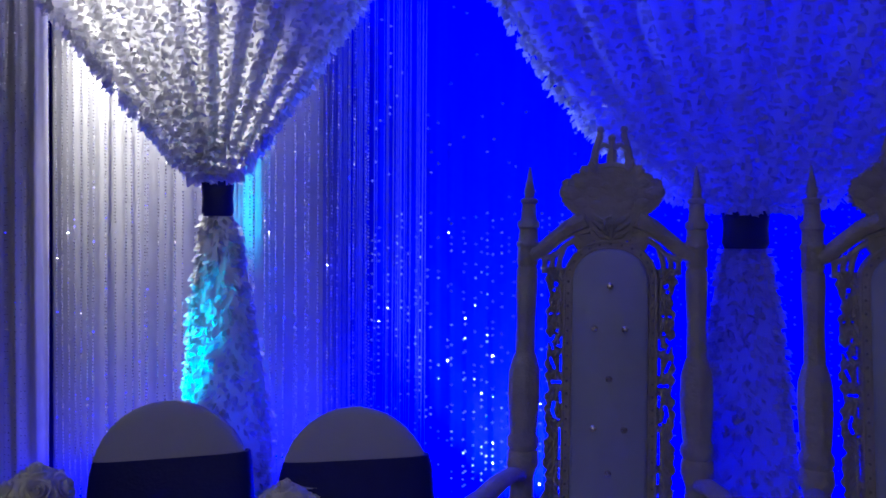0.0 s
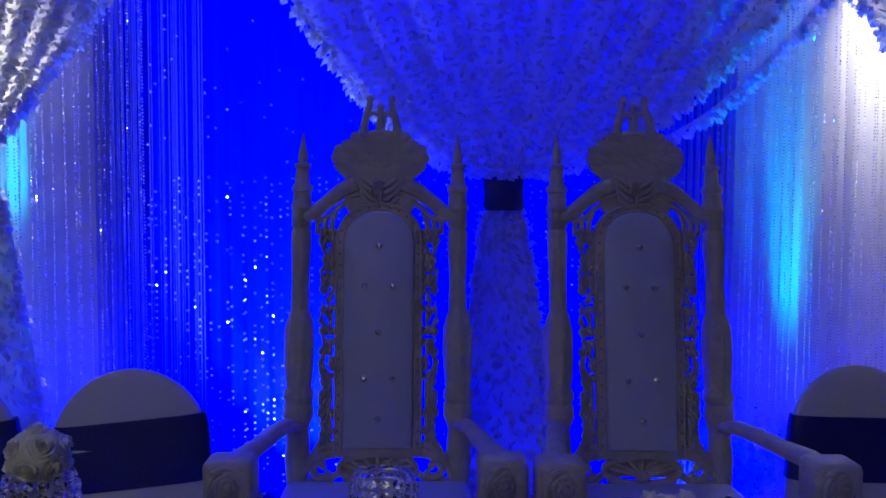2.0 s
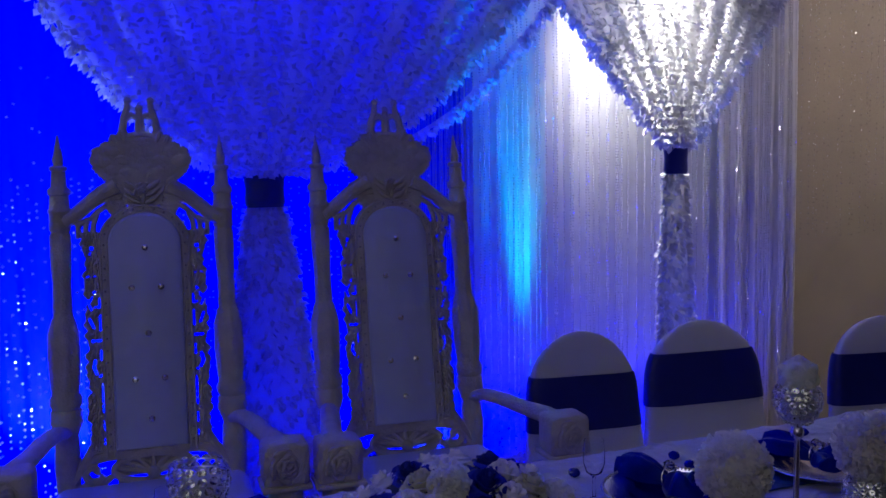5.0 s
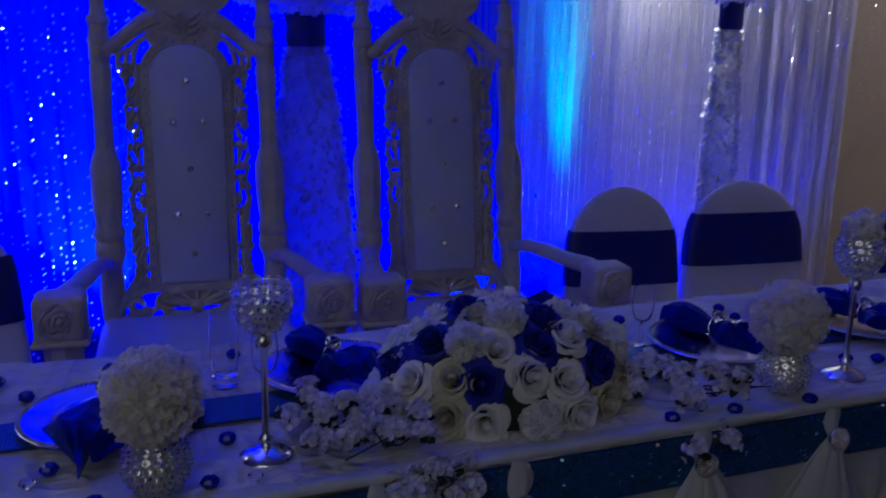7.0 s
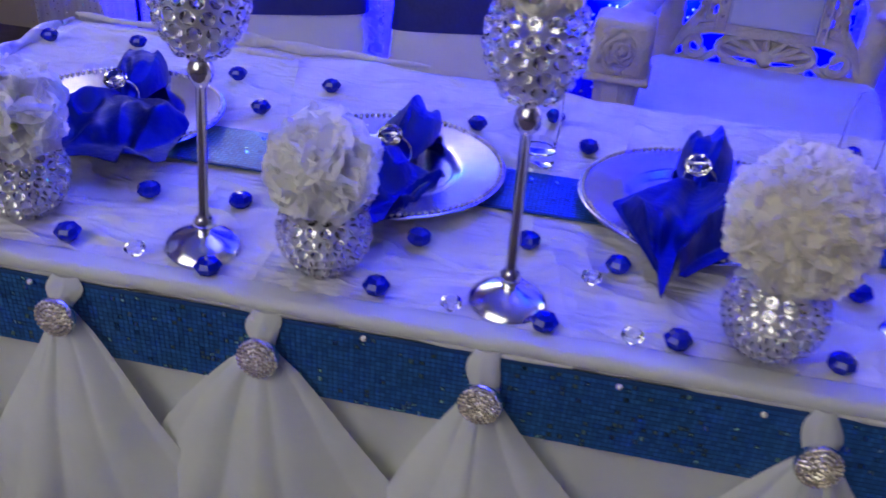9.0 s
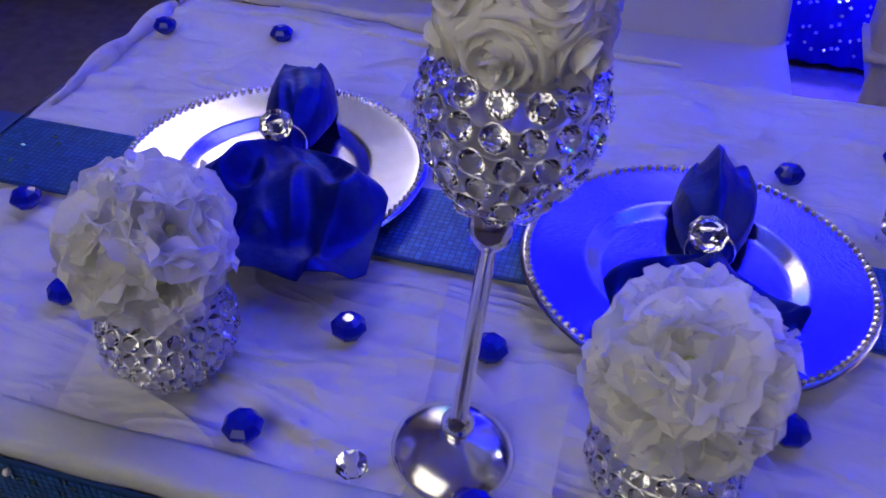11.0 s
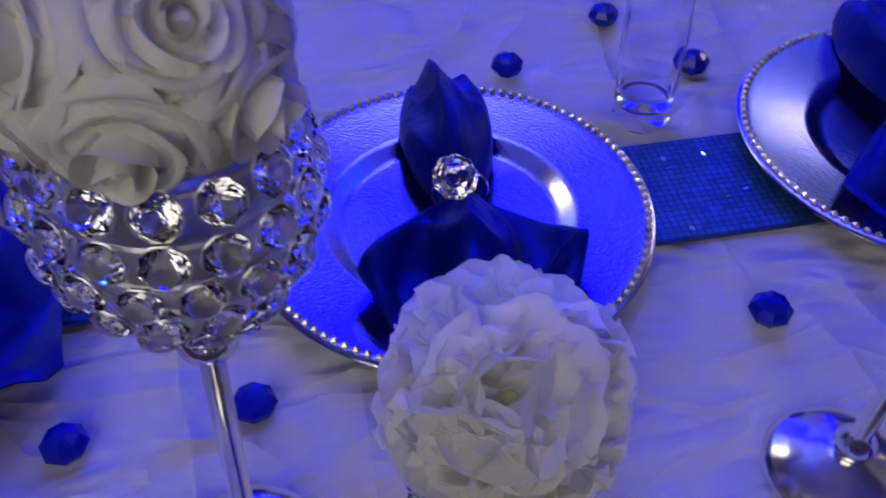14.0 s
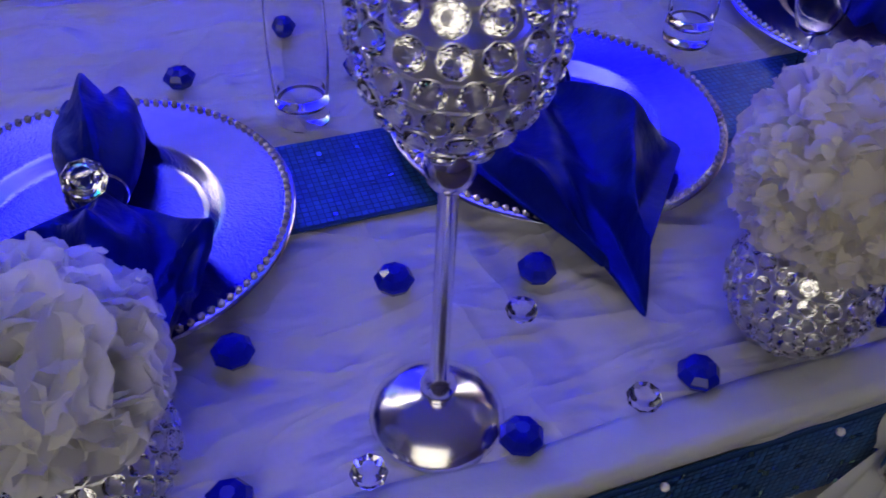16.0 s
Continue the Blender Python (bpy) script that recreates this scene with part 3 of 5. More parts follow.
def pierced_panel(sx):
    """A carved board with cut-out openings, its surface rounded towards every edge."""
    step, u0, z0, nu, nz = 0.002, 0.139, 0.664, 36, 352
    U, Z = np.meshgrid(u0 + step * np.arange(nu + 1), z0 + step * np.arange(nz + 1))

    def inside(U, Z):
        d = 0.191 + 0.006 * np.abs(np.sin(Z * 63)) - 0.009 * np.abs(np.sin(Z * 23 + 0.6)) ** 6 + 0.003 * np.sin(Z * 190) + 0.010 * np.clip((Z - 1.30) / 0.06, 0, 1) - U
        for a0, b0, a1, b1, r in PANEL_HOLES:
            ax, az = a1 - a0, b1 - b0
            t = np.clip(((U - a0) * ax + (Z - b0) * az) / max(ax * ax + az * az, 1e-9), 0, 1)
            wob = 0.0012 * np.sin(Z * 520 + U * 300)
            d = np.minimum(d, np.hypot(U - a0 - t * ax, Z - b0 - t * az) - r + wob)
        return d

    mid = inside(U[:-1, :-1] + step / 2, Z[:-1, :-1] + step / 2) > 0
    d, e = inside(U, Z), 0.0004
    gu, gz = (inside(U + e, Z) - d) / e, (inside(U, Z + e) - d) / e
    pad = np.pad(mid, 1)
    corner = pad[:-1, :-1].astype(int) + pad[1:, :-1] + pad[:-1, 1:] + pad[1:, 1:]
    rim = (corner > 0) & (corner < 4) & (U > u0 + step / 2)
    k = np.where(rim, np.clip(-d, -0.0014, 0.0014), 0)
    U2, Z2 = U + k * gu, Z + k * gz
    carve = 0.0028 * np.sin(Z * 95 + 26 * np.sin(U * 70)) + 0.0018 * np.sin(U * 420 + 9 * np.sin(Z * 40))
    Y = 0.008 - 0.011 * np.sqrt(np.clip(d, 0, 0.009) / 0.009) + np.where(rim, 0, carve)
    bm, front, back = bmesh.new(), {}, {}

    def at(i, j):
        if (i, j) not in front:
            front[i, j] = bm.verts.new((sx * U2[i, j], Y[i, j], Z2[i, j]))
            back[i, j] = bm.verts.new((sx * U2[i, j], 0.024, Z2[i, j]))
        return front[i, j], back[i, j]

    for i in range(nz):
        for j in range(nu):
            if not mid[i, j]:
                continue
            c = [at(i, j), at(i, j + 1), at(i + 1, j + 1), at(i + 1, j)]
            c = c if sx > 0 else c[::-1]
            bm.faces.new([p[0] for p in c])
            bm.faces.new([p[1] for p in c[::-1]])
    for (i, j), (di, dj) in ((p, q) for p in np.argwhere(mid).tolist() for q in ((-1, 0), (1, 0), (0, -1), (0, 1))):
        if not pad[i + 1 + di, j + 1 + dj]:
            p, q = {(-1, 0): ((i, j), (i, j + 1)), (1, 0): ((i + 1, j + 1), (i + 1, j)), (0, -1): ((i + 1, j), (i, j)), (0, 1): ((i, j + 1), (i + 1, j + 1))}[di, dj]
            w = [front[q], front[p], back[p], back[q]]
            bm.faces.new(w if sx > 0 else w[::-1])
    return bm


def throne(x, y, turn, name_label):
    th = empty("throne_chair", pose(x, y, 0, 0, 0, turn), name_label, "throne", "thrones behind the table")

    def lean(bm):
        for v in bm.verts:
            if v.co.z > 0.5:
                v.co.y += 0.17 * (v.co.z - 0.5)
        return bm

    prof = [(0.020, 0.50), (0.030, 0.56), (0.034, 0.62), (0.030, 0.70), (0.028, 0.715), (0.033, 0.735), (0.041, 0.76), (0.039, 0.795), (0.034, 0.803), (0.041, 0.815), (0.041, 0.835),
            (0.034, 0.85), (0.038, 0.88), (0.042, 0.96), (0.041, 1.04), (0.030, 1.085), (0.026, 1.10), (0.0275, 1.11), (0.026, 1.20), (0.030, 1.30),
            (0.030, 1.360), (0.026, 1.366), (0.026, 1.372), (0.030, 1.378), (0.029, 1.43), (0.032, 1.435), (0.032, 1.445), (0.028, 1.45), (0.026, 1.49), (0.031, 1.495), (0.031, 1.51), (0.022, 1.52), (0.019, 1.57),
            (0.024, 1.575), (0.024, 1.585), (0.012, 1.59), (0.015, 1.61), (0.008, 1.65), (0.002, 1.69)]
    for sx in (-1, 1):
        bm = lathe(bmesh.new(), [(r * (1.22 if z < 1.09 else 1.14), z) for r, z in prof], 28, (sx * 0.262, 0.03, 0))
        for v in bm.verts:
            if 0.86 < v.co.z < 1.06 or 1.105 < v.co.z < 1.43:
                dx, dy = v.co.x - sx * 0.262, v.co.y - 0.03
                f = 1 - (0.07 if v.co.z < 1.08 else 0.045) * (1 + math.cos(7 * math.atan2(dy, dx) + 0.4))
                v.co.x, v.co.y = sx * 0.262 + dx * f, 0.03 + dy * f
        part("back_post", lean(bm), M_THRONE, th)
        part("back_leg", tube(bmesh.new(), [(sx * 0.262, 0.03, 0.52), (sx * 0.262, 0.06, 0.3), (sx * 0.265, 0.14, 0.0)], [0.03, 0.028, 0.022], 8), M_THRONE, th)
    # padded back in its arched frame
    arch = [(-0.114, 0.665), (0.114, 0.665)] + [(0.114 * math.cos(a), 1.335 + 0.095 * math.sin(a)) for a in np.linspace(0, math.pi, 15)]
    bm = lean(slab(bmesh.new(), arch, -0.026, -0.003, 0.010))
    part("back_pad", bm, M_LEATHER, th, "white leatherette back with crystal buttons")
    def arch_line(w, zb, k):
        return [(-w, zb), (w, zb)] + [(w * math.cos(a), 1.335 + k * math.sin(a)) for a in np.linspace(0, math.pi, 19)]

    bm = slab(bmesh.new(), arch_line(0.144, 0.635, 0.124), -0.012, 0.035, 0.004)
    for w, k in ((0.139, 0.119), (0.119, 0.100)):
        line = arch_line(w, 0.645, k)
        tube(bm, [(a, -0.011, b) for a, b in line[1:] + [line[0]]], 0.0038, 6)
    part("pad_frame", lean(bm), M_THRONE, th)
    nail = None
    for i in range(18):
        z = 0.68 + i * 0.038
        for sx in (-1, 1):
            if nail is None:
                nail = part("nail_head", ball(bmesh.new(), (0, 0, 0), 0.0045, 6), M_NAIL, th)
                nail.matrix_basis = pose(sx * 0.129, -0.014 + 0.17 * (z - 0.5), z)
            else:
                share(nail, pose(sx * 0.129, -0.014 + 0.17 * (z - 0.5), z), th)
    for a in np.linspace(0.25, math.pi - 0.25, 11):
        z = 1.335 + 0.109 * math.sin(a)
        share(nail, pose(0.129 * math.cos(a), -0.014 + 0.17 * (z - 0.5), z), th)
    btn = None
    for bx, bz in ((0, 1.315), (-0.046, 1.185), (0.046, 1.185), (0, 1.035), (-0.046, 0.888), (0.046, 0.888), (0, 0.76)):
        m = pose(bx, -0.030 + 0.17 * (bz - 0.5), bz, 68 if bx < 0 and bz < 0.9 else 82 - 3 * math.sin(40 * bz + 90 * bx), 0, 7 * math.sin(70 * bz + 50 * bx))
        if btn is None:
            btn = part("crystal_button", lathe(bmesh.new(), [(0.011, 0.0), (0.0105, 0.003), (0.0035, 0.007)], 8), M_BROOCH, th, "round crystal button", smooth=False)
            btn.matrix_basis = m
        else:
            share(btn, m, th)["label"] = "round crystal button"
    # pierced scrollwork between pad and posts
    for sx in (-1, 1):
        part("pierced_panel", lean(pierced_panel(sx)), M_THRONE, th, "carved pierced scrollwork")
        # solid spandrel, ribs and shoulder
        bm = bmesh.new()
        upper_part = [(0.055, 1.535), (0.095, 1.522), (0.155, 1.482), (0.195, 1.440), (0.240, 1.420), (0.240, 1.388), (0.205, 1.404), (0.180, 1.424), (0.150, 1.451), (0.120, 1.470), (0.055, 1.478)]
        lower_part = [(0.050, 1.478), (0.112, 1.474), (0.122, 1.452)]
        lower_part += [(0.140 * math.cos(radians(q)), 1.335 + 0.120 * math.sin(radians(q))) for q in (44, 56, 68)]
        for sp in (upper_part, lower_part):
            slab(bm, [(sx * a, b) for a, b in (sp if sx < 0 else sp[::-1])], 0.004, 0.030, 0.004)
        sh = [(sx * 0.25, 0.02, 1.405), (sx * 0.22, 0.02, 1.42), (sx * 0.18, 0.02, 1.455), (sx * 0.13, 0.015, 1.495), (sx * 0.08, 0.01, 1.52)]
        tube(bm, sh, [0.026, 0.024, 0.024, 0.026, 0.03], 8)
        for k in range(3):
            tube(bm, [(sx * (0.146 + 0.027 * k), 0.014, 1.430 - 0.014 * k), (sx * (0.158 + 0.024 * k), 0.012, 1.395 - 0.006 * k), (sx * (0.163 + 0.021 * k), 0.014, 1.350)], [0.0095, 0.0085, 0.0095], 7)
        tube(bm, [(sx * 0.105, 0.013, 1.462), (sx * 0.142, 0.011, 1.437), (sx * 0.170, 0.011, 1.410), (sx * 0.214, 0.014, 1.392)], [0.010, 0.009, 0.008, 0.011], 7)
        part("shoulder_rail", lean(bm), M_THRONE, th)
    # crest
    half = [(0.0, 1.665), (0.040, 1.665), (0.048, 1.682), (0.058, 1.704), (0.068, 1.710), (0.075, 1.690), (0.088, 1.694), (0.098, 1.686), (0.102, 1.668), (0.118, 1.667), (0.130, 1.652), (0.146, 1.647),
            (0.156, 1.625), (0.158, 1.595), (0.150, 1.570), (0.128, 1.548), (0.108, 1.535), (0.098, 1.518), (0.085, 1.520), (0.077, 1.534), (0.068, 1.50), (0.060, 1.455), (0.0, 1.45)]
    out = half + [(-a, b) for a, b in half[-2:0:-1]]
    # leafy, notched outline
    edge = []
    for (a0, b0), (a1, b1) in zip(out, out[1:] + out[:1]):
        m = max(1, round(math.hypot(a1 - a0, b1 - b0) / 0.008))
        edge += [(a0 + (a1 - a0) * k / m, b0 + (b1 - b0) * k / m) for k in range(m)]
    edge = [(a * q, 1.58 + (b - 1.58) * q) for k, (a, b) in enumerate(edge) for q in [1.0 + (0.030 if k % 2 else -0.030) * min(1.0, abs(a) / 0.09)]]
    bm = slab(bmesh.new(), edge[::-1], 0.0, 0.04, 0.0015)
    for sx in (-1, 1):
        # rounded leaf lobes in low relief
        for x, z, r in ((0.128, 1.603, 0.032), (0.093, 1.636, 0.028), (0.094, 1.572, 0.027), (0.052, 1.646, 0.024), (0.058, 1.606, 0.027), (0.050, 1.566, 0.025), (0.018, 1.628, 0.022), (0.020, 1.585, 0.022), (0.136, 1.634, 0.018)):
            res = bmesh.ops.create_uvsphere(bm, u_segments=12, v_segments=7, radius=r)
            for v in res["verts"]:
                v.co = Vector((sx * x + v.co.x * 1.15, 0.004 + v.co.y * 0.26, z + v.co.z * 0.80 + 0.15 * sx * v.co.x))
        tube(bm, [(sx * p[0], 0.002, p[2]) for p in spiral(0.098, 1.532, 0.016, 0.005, 200, -1.1, 10)], 0.006, 6)
        tube(bm, [(sx * 0.05, 0.002, 1.668), (sx * 0.058, -0.001, 1.685), (sx * 0.066, 0.002, 1.706)], [0.006, 0.009, 0.005], 6)
        tube(bm, [(sx * 0.078, 0.002, 1.664), (sx * 0.086, -0.001, 1.676), (sx * 0.092, 0.002, 1.690)], [0.006, 0.009, 0.005], 6)
        for k in range(3):
            tube(bm, [(sx * 0.006, 0.0, 1.462 + 0.022 * k), (sx * 0.030, -0.004, 1.470 + 0.024 * k), (sx * 0.056, 0.0, 1.492 + 0.022 * k)], [0.005, 0.009, 0.005], 6)
    tube(bm, [(0, 0.0, 1.456), (0, -0.006, 1.49), (0, 0.0, 1.535)], [0.006, 0.011, 0.006], 6)
    crest = part("crest", lean(bm), M_THRONE, th, "carved scrolled crest")
    rs = new("carved_rose", carved)
    rs.parent = crest
    rs.matrix_basis = pose(0, 0.165, 1.500, 90, 0, 35) @ Matrix.Diagonal((0.62, 0.62, 0.5, 1))
    bm = bmesh.new()

    def cz(z):
        return 1.668 + (z - 1.706) * 1.09

    tube(bm, arc(0, cz(1.706), 0.052, 0, 180, 10, 0.02, 0.008), 0.015, 7)
    tube(bm, [(-0.046, 0.02, cz(1.722)), (0, 0.016, cz(1.730)), (0.046, 0.02, cz(1.722))], 0.012, 7)
    for sx in (-1, 1):
        tube(bm, [(sx * 0.046, 0.02, cz(1.71)), (sx * 0.056, 0.02, cz(1.745)), (sx * 0.049, 0.02, cz(1.780)), (sx * 0.038, 0.02, cz(1.815)), (sx * 0.037, 0.02, cz(1.834))], [0.014, 0.014, 0.013, 0.011, 0.009], 7)
        ball(bm, (sx * 0.037, 0.02, cz(1.836)), 0.013, 8)
        tube(bm, [(sx * 0.052, 0.02, cz(1.775)), (sx * 0.026, 0.02, cz(1.789)), (0, 0.02, cz(1.780))], 0.012, 6)
        tube(bm, [(sx * 0.003, 0.02, cz(1.780)), (sx * 0.007, 0.02, cz(1.755)), (sx * 0.004, 0.02, cz(1.725))], 0.010, 6)
    tube(bm, [(0, 0.02, cz(1.72)), (0, 0.02, cz(1.77)), (0, 0.02, cz(1.805))], [0.012, 0.013, 0.011], 7)
    ball(bm, (0, 0.02, cz(1.812)), 0.013, 8)
    part("crown", lean(bm), M_THRONE, th, "pierced crown finial")
    # lower rail: a pierced shell cartouche between scrolled brackets
    bm = bmesh.new()
    tube(bm, [(-0.22, 0.01, 0.625), (-0.15, 0.01, 0.645), (0, 0.0, 0.655), (0.15, 0.01, 0.645), (0.22, 0.01, 0.625)], [0.016, 0.018, 0.018, 0.018, 0.016], 8)
    tube(bm, arc(0, 0.600, 0.125, 0, 360, 26, 0.0, 0.042), 0.011, 7)
    ball(bm, (0, -0.004, 0.585), 0.024, 10, 0.9)
    for k in range(7):
        a = radians(15 + 25 * k)
        tube(bm, [(0.022 * math.cos(a), -0.002, 0.585 + 0.01 * math.sin(a)), (0.115 * math.cos(a), 0.0, 0.598 + 0.040 * math.sin(a))], [0.011, 0.008], 6)
    tube(bm, [(-0.11, 0, 0.57), (0, -0.004, 0.548), (0.11, 0, 0.57)], [0.010, 0.016, 0.010], 7)
    for sx in (-1, 1):
        tube(bm, [(sx * p[0], 0.0, p[2]) for p in spiral(0.185, 0.600, 0.034, 0.008, 200, 1.0, 12)], 0.013, 6)
        tube(bm, [(sx * 0.14, 0.01, 0.67), (sx * 0.19, 0.01, 0.665), (sx * 0.215, 0.01, 0.62), (sx * 0.25, 0.01, 0.57)], [0.012, 0.016, 0.017, 0.014], 7)
        tube(bm, [(sx * 0.12, 0.01, 0.585), (sx * 0.16, 0.01, 0.560), (sx * 0.21, 0.01, 0.555), (sx * 0.25, 0.01, 0.535)], [0.010, 0.014, 0.015, 0.013], 7)
    slab(bm, [(-0.13, 0.575), (0.13, 0.575), (0.10, 0.635), (-0.10, 0.635)], 0.010, 0.026, 0.003)
    part("lower_rail", lean(bm), M_THRONE, th, "pierced carved rail")
    # seat
    bm = box(bmesh.new(), -0.30, 0.30, -0.56, 0.02, 0.46, 0.560, 0.035)
    for v in bm.verts:
        if v.co.z > 0.53:
            v.co.z += 0.02 * (1 - (v.co.x / 0.3) ** 2)
    part("seat_cushion", bm, M_LEATHER, th, "white padded seat")
    part("seat_frame", box(bmesh.new(), -0.32, 0.32, -0.58, 0.04, 0.38, 0.475, 0.02), M_THRONE, th)
    for sx in (-1, 1):
        bm = bmesh.new()
        tube(bm, [(sx * 0.262, 0.065, 0.725), (sx * 0.285, -0.03, 0.752), (sx * 0.305, -0.16, 0.762), (sx * 0.325, -0.30, 0.764), (sx * 0.343, -0.44, 0.774), (sx * 0.349, -0.55, 0.765)],
             [0.026, 0.028, 0.03, 0.03, 0.034, 0.036], 10, 0.8, (0, 0, 1))
        part("armrest", bm, M_THRONE, th)
        bm = box(bmesh.new(), sx * 0.349 - 0.064, sx * 0.349 + 0.064, -0.60, -0.485, 0.684, 0.808, 0.018)
        box(bm, sx * 0.349 - 0.070, sx * 0.349 + 0.070, -0.607, -0.478, 0.676, 0.692, 0.006)
        blk = part("arm_block", bm, M_THRONE, th, "carved block at the arm's end")
        rs = new("carved_rose", carved)
        rs.parent = blk
        rs.matrix_basis = pose(sx * 0.349, -0.598, 0.750, 90, 0, 20) @ Matrix.Diagonal((1.0, 1.0, 0.9, 1))
        bm = lathe(bmesh.new(), [(0.022, 0.0), (0.034, 0.03), (0.026, 0.08), (0.034, 0.25), (0.044, 0.42), (0.036, 0.48), (0.044, 0.52), (0.044, 0.56), (0.046, 0.62), (0.050, 0.69)], 18, (sx * 0.349, -0.54, 0), 9, 0.05)
        part("front_leg", bm, M_THRONE, th)
    return th


throne(0.686, 3.431, -4, "ivory carved throne chair with white leatherette back")
throne(1.535, 3.339, -5, "ivory carved throne chair with white leatherette back")


# ---- covered banquet chairs ----
def covered_chair(x, y, turn, tilt, width, lift):
    th = empty("banquet_chair", pose(x, y, 0, 0, 0, turn), "banquet chair in white stretch cover with navy sash", "chair", "chairs behind the table")

    def ring(z):
        """Half width, front and back of the cover at a height."""
        if z > 0.70:
            k = max(0.0, 1 - ((z - 0.70) / 0.237) ** 2.0) ** 0.5
            return 0.245 * max(k, 0.02) + 0.0, -0.035 * max(k, 0.15), 0.035 * max(k, 0.15)
        if z > 0.46:
            return 0.245 + 0.02 * (0.70 - z) / 0.24, -0.04, 0.045
        return 0.265 + 0.02 * (0.46 - z), -0.43, 0.06 + 0.05 * (0.46 - z)

    def skin(zs, grow, material, name, label, tilt=0.0, capped=True):
        bm = bmesh.new()
        rings = []
        for z in zs:
            w, f, b = ring(z)
            w, f, b = w + grow, f - grow, b + grow
            r = []
            for i in range(28):
                a = 2 * math.pi * i / 28
                cx, sx = math.cos(a), math.sin(a)
                px = w * math.copysign(abs(cx) ** 0.5, cx)
                py = (f + b) / 2 + (b - f) / 2 * math.copysign(abs(sx) ** 0.6, sx)
                r.append(bm.verts.new((px, py + 0.12 * max(0, z - 0.46) , z + tilt * px)))
            rings.append(r)
        for a, b in zip(rings, rings[1:]):
            for i in range(28):
                bm.faces.new((a[i], a[(i + 1) % 28], b[(i + 1) % 28], b[i]))
        if capped:
            bm.faces.new(rings[-1])
            bm.faces.new(rings[0][::-1])
        return part(name, bm, material, th, label)

    skin([0.012, 0.2, 0.44, 0.458, 0.462, 0.5, 0.58, 0.66, 0.70, 0.74, 0.78, 0.82, 0.85, 0.88, 0.905, 0.920, 0.929, 0.935, 0.9368], 0.0, M_COVER, "chair_cover", "white stretch cover")
    skin([z + lift for z in (0.575, 0.58, 0.64, 0.70, 0.74, 0.772, 0.777)], 0.006, M_SASH, "sash", "navy satin sash", tilt)
    for ob in th.children:
        ob.scale.x = width
    return th


for cx_, cy_, ct_, tilt_, w_, lift_ in ((-0.668, 3.38, 3, 0.10, 1.05, -0.01), (-0.074, 3.38, 2, 0.075, 0.96, 0.008), (2.235, 3.28, -4, -0.02, 0.92, 0.0), (2.80, 3.28, -6, 0.0, 1.05, 0.04), (3.50, 3.02, -10, 0.0, 1.0, 0.02)):
    covered_chair(cx_, cy_, ct_, tilt_, w_, lift_)


# ---- table, cloth and front ----
TX0, TX1, TY0, TY1, TZ = -0.80, 3.15, 1.812, 2.578, 0.75


def table():
    th = empty("banquet_table", pose(1.15, 2.19, 0), "long banquet table under white cloth", "table")
    for i in range(2):
        x0 = TX0 - 1.15 + 0.02 + i * 1.985
        part("tabletop", box(bmesh.new(), x0, x0 + 1.95, -0.365, 0.335, 0.715, 0.74, 0.004), M_COVER, th)
    for lx in (-1.9, -0.1, 0.1, 1.9):
        for ly in (-0.32, 0.32):
            part("leg", tube(bmesh.new(), [(lx, ly, 0.0), (lx, ly, 0.715)], 0.014, 8), M_CHROME, th)


def crease(x, y):
    a = max(0.0, 1 - abs(noise.noise(Vector((x * 2.2 + y * 1.1, y * 3.4 - x * 0.5, 5.5)))) * 11)
    b = max(0.0, 1 - abs(noise.noise(Vector((x * 4.7 - y * 2.0, y * 5.2, 8.8)))) * 12)
    return 0.0068 * a + 0.0044 * b


def cloth_z(x, y):
    return TZ - 0.001 + 0.0035 * noise.noise(Vector((x * 3 + y * 2, y * 11, 1.3))) + 0.0022 * noise.noise(Vector((x * 12 + 4, y * 7 - x * 3, 7.7))) + 0.0012 * noise.noise(Vector((x * 31, y * 22, 3.1))) + (0.0 if 2.08 < y < 2.24 else crease(x, y))


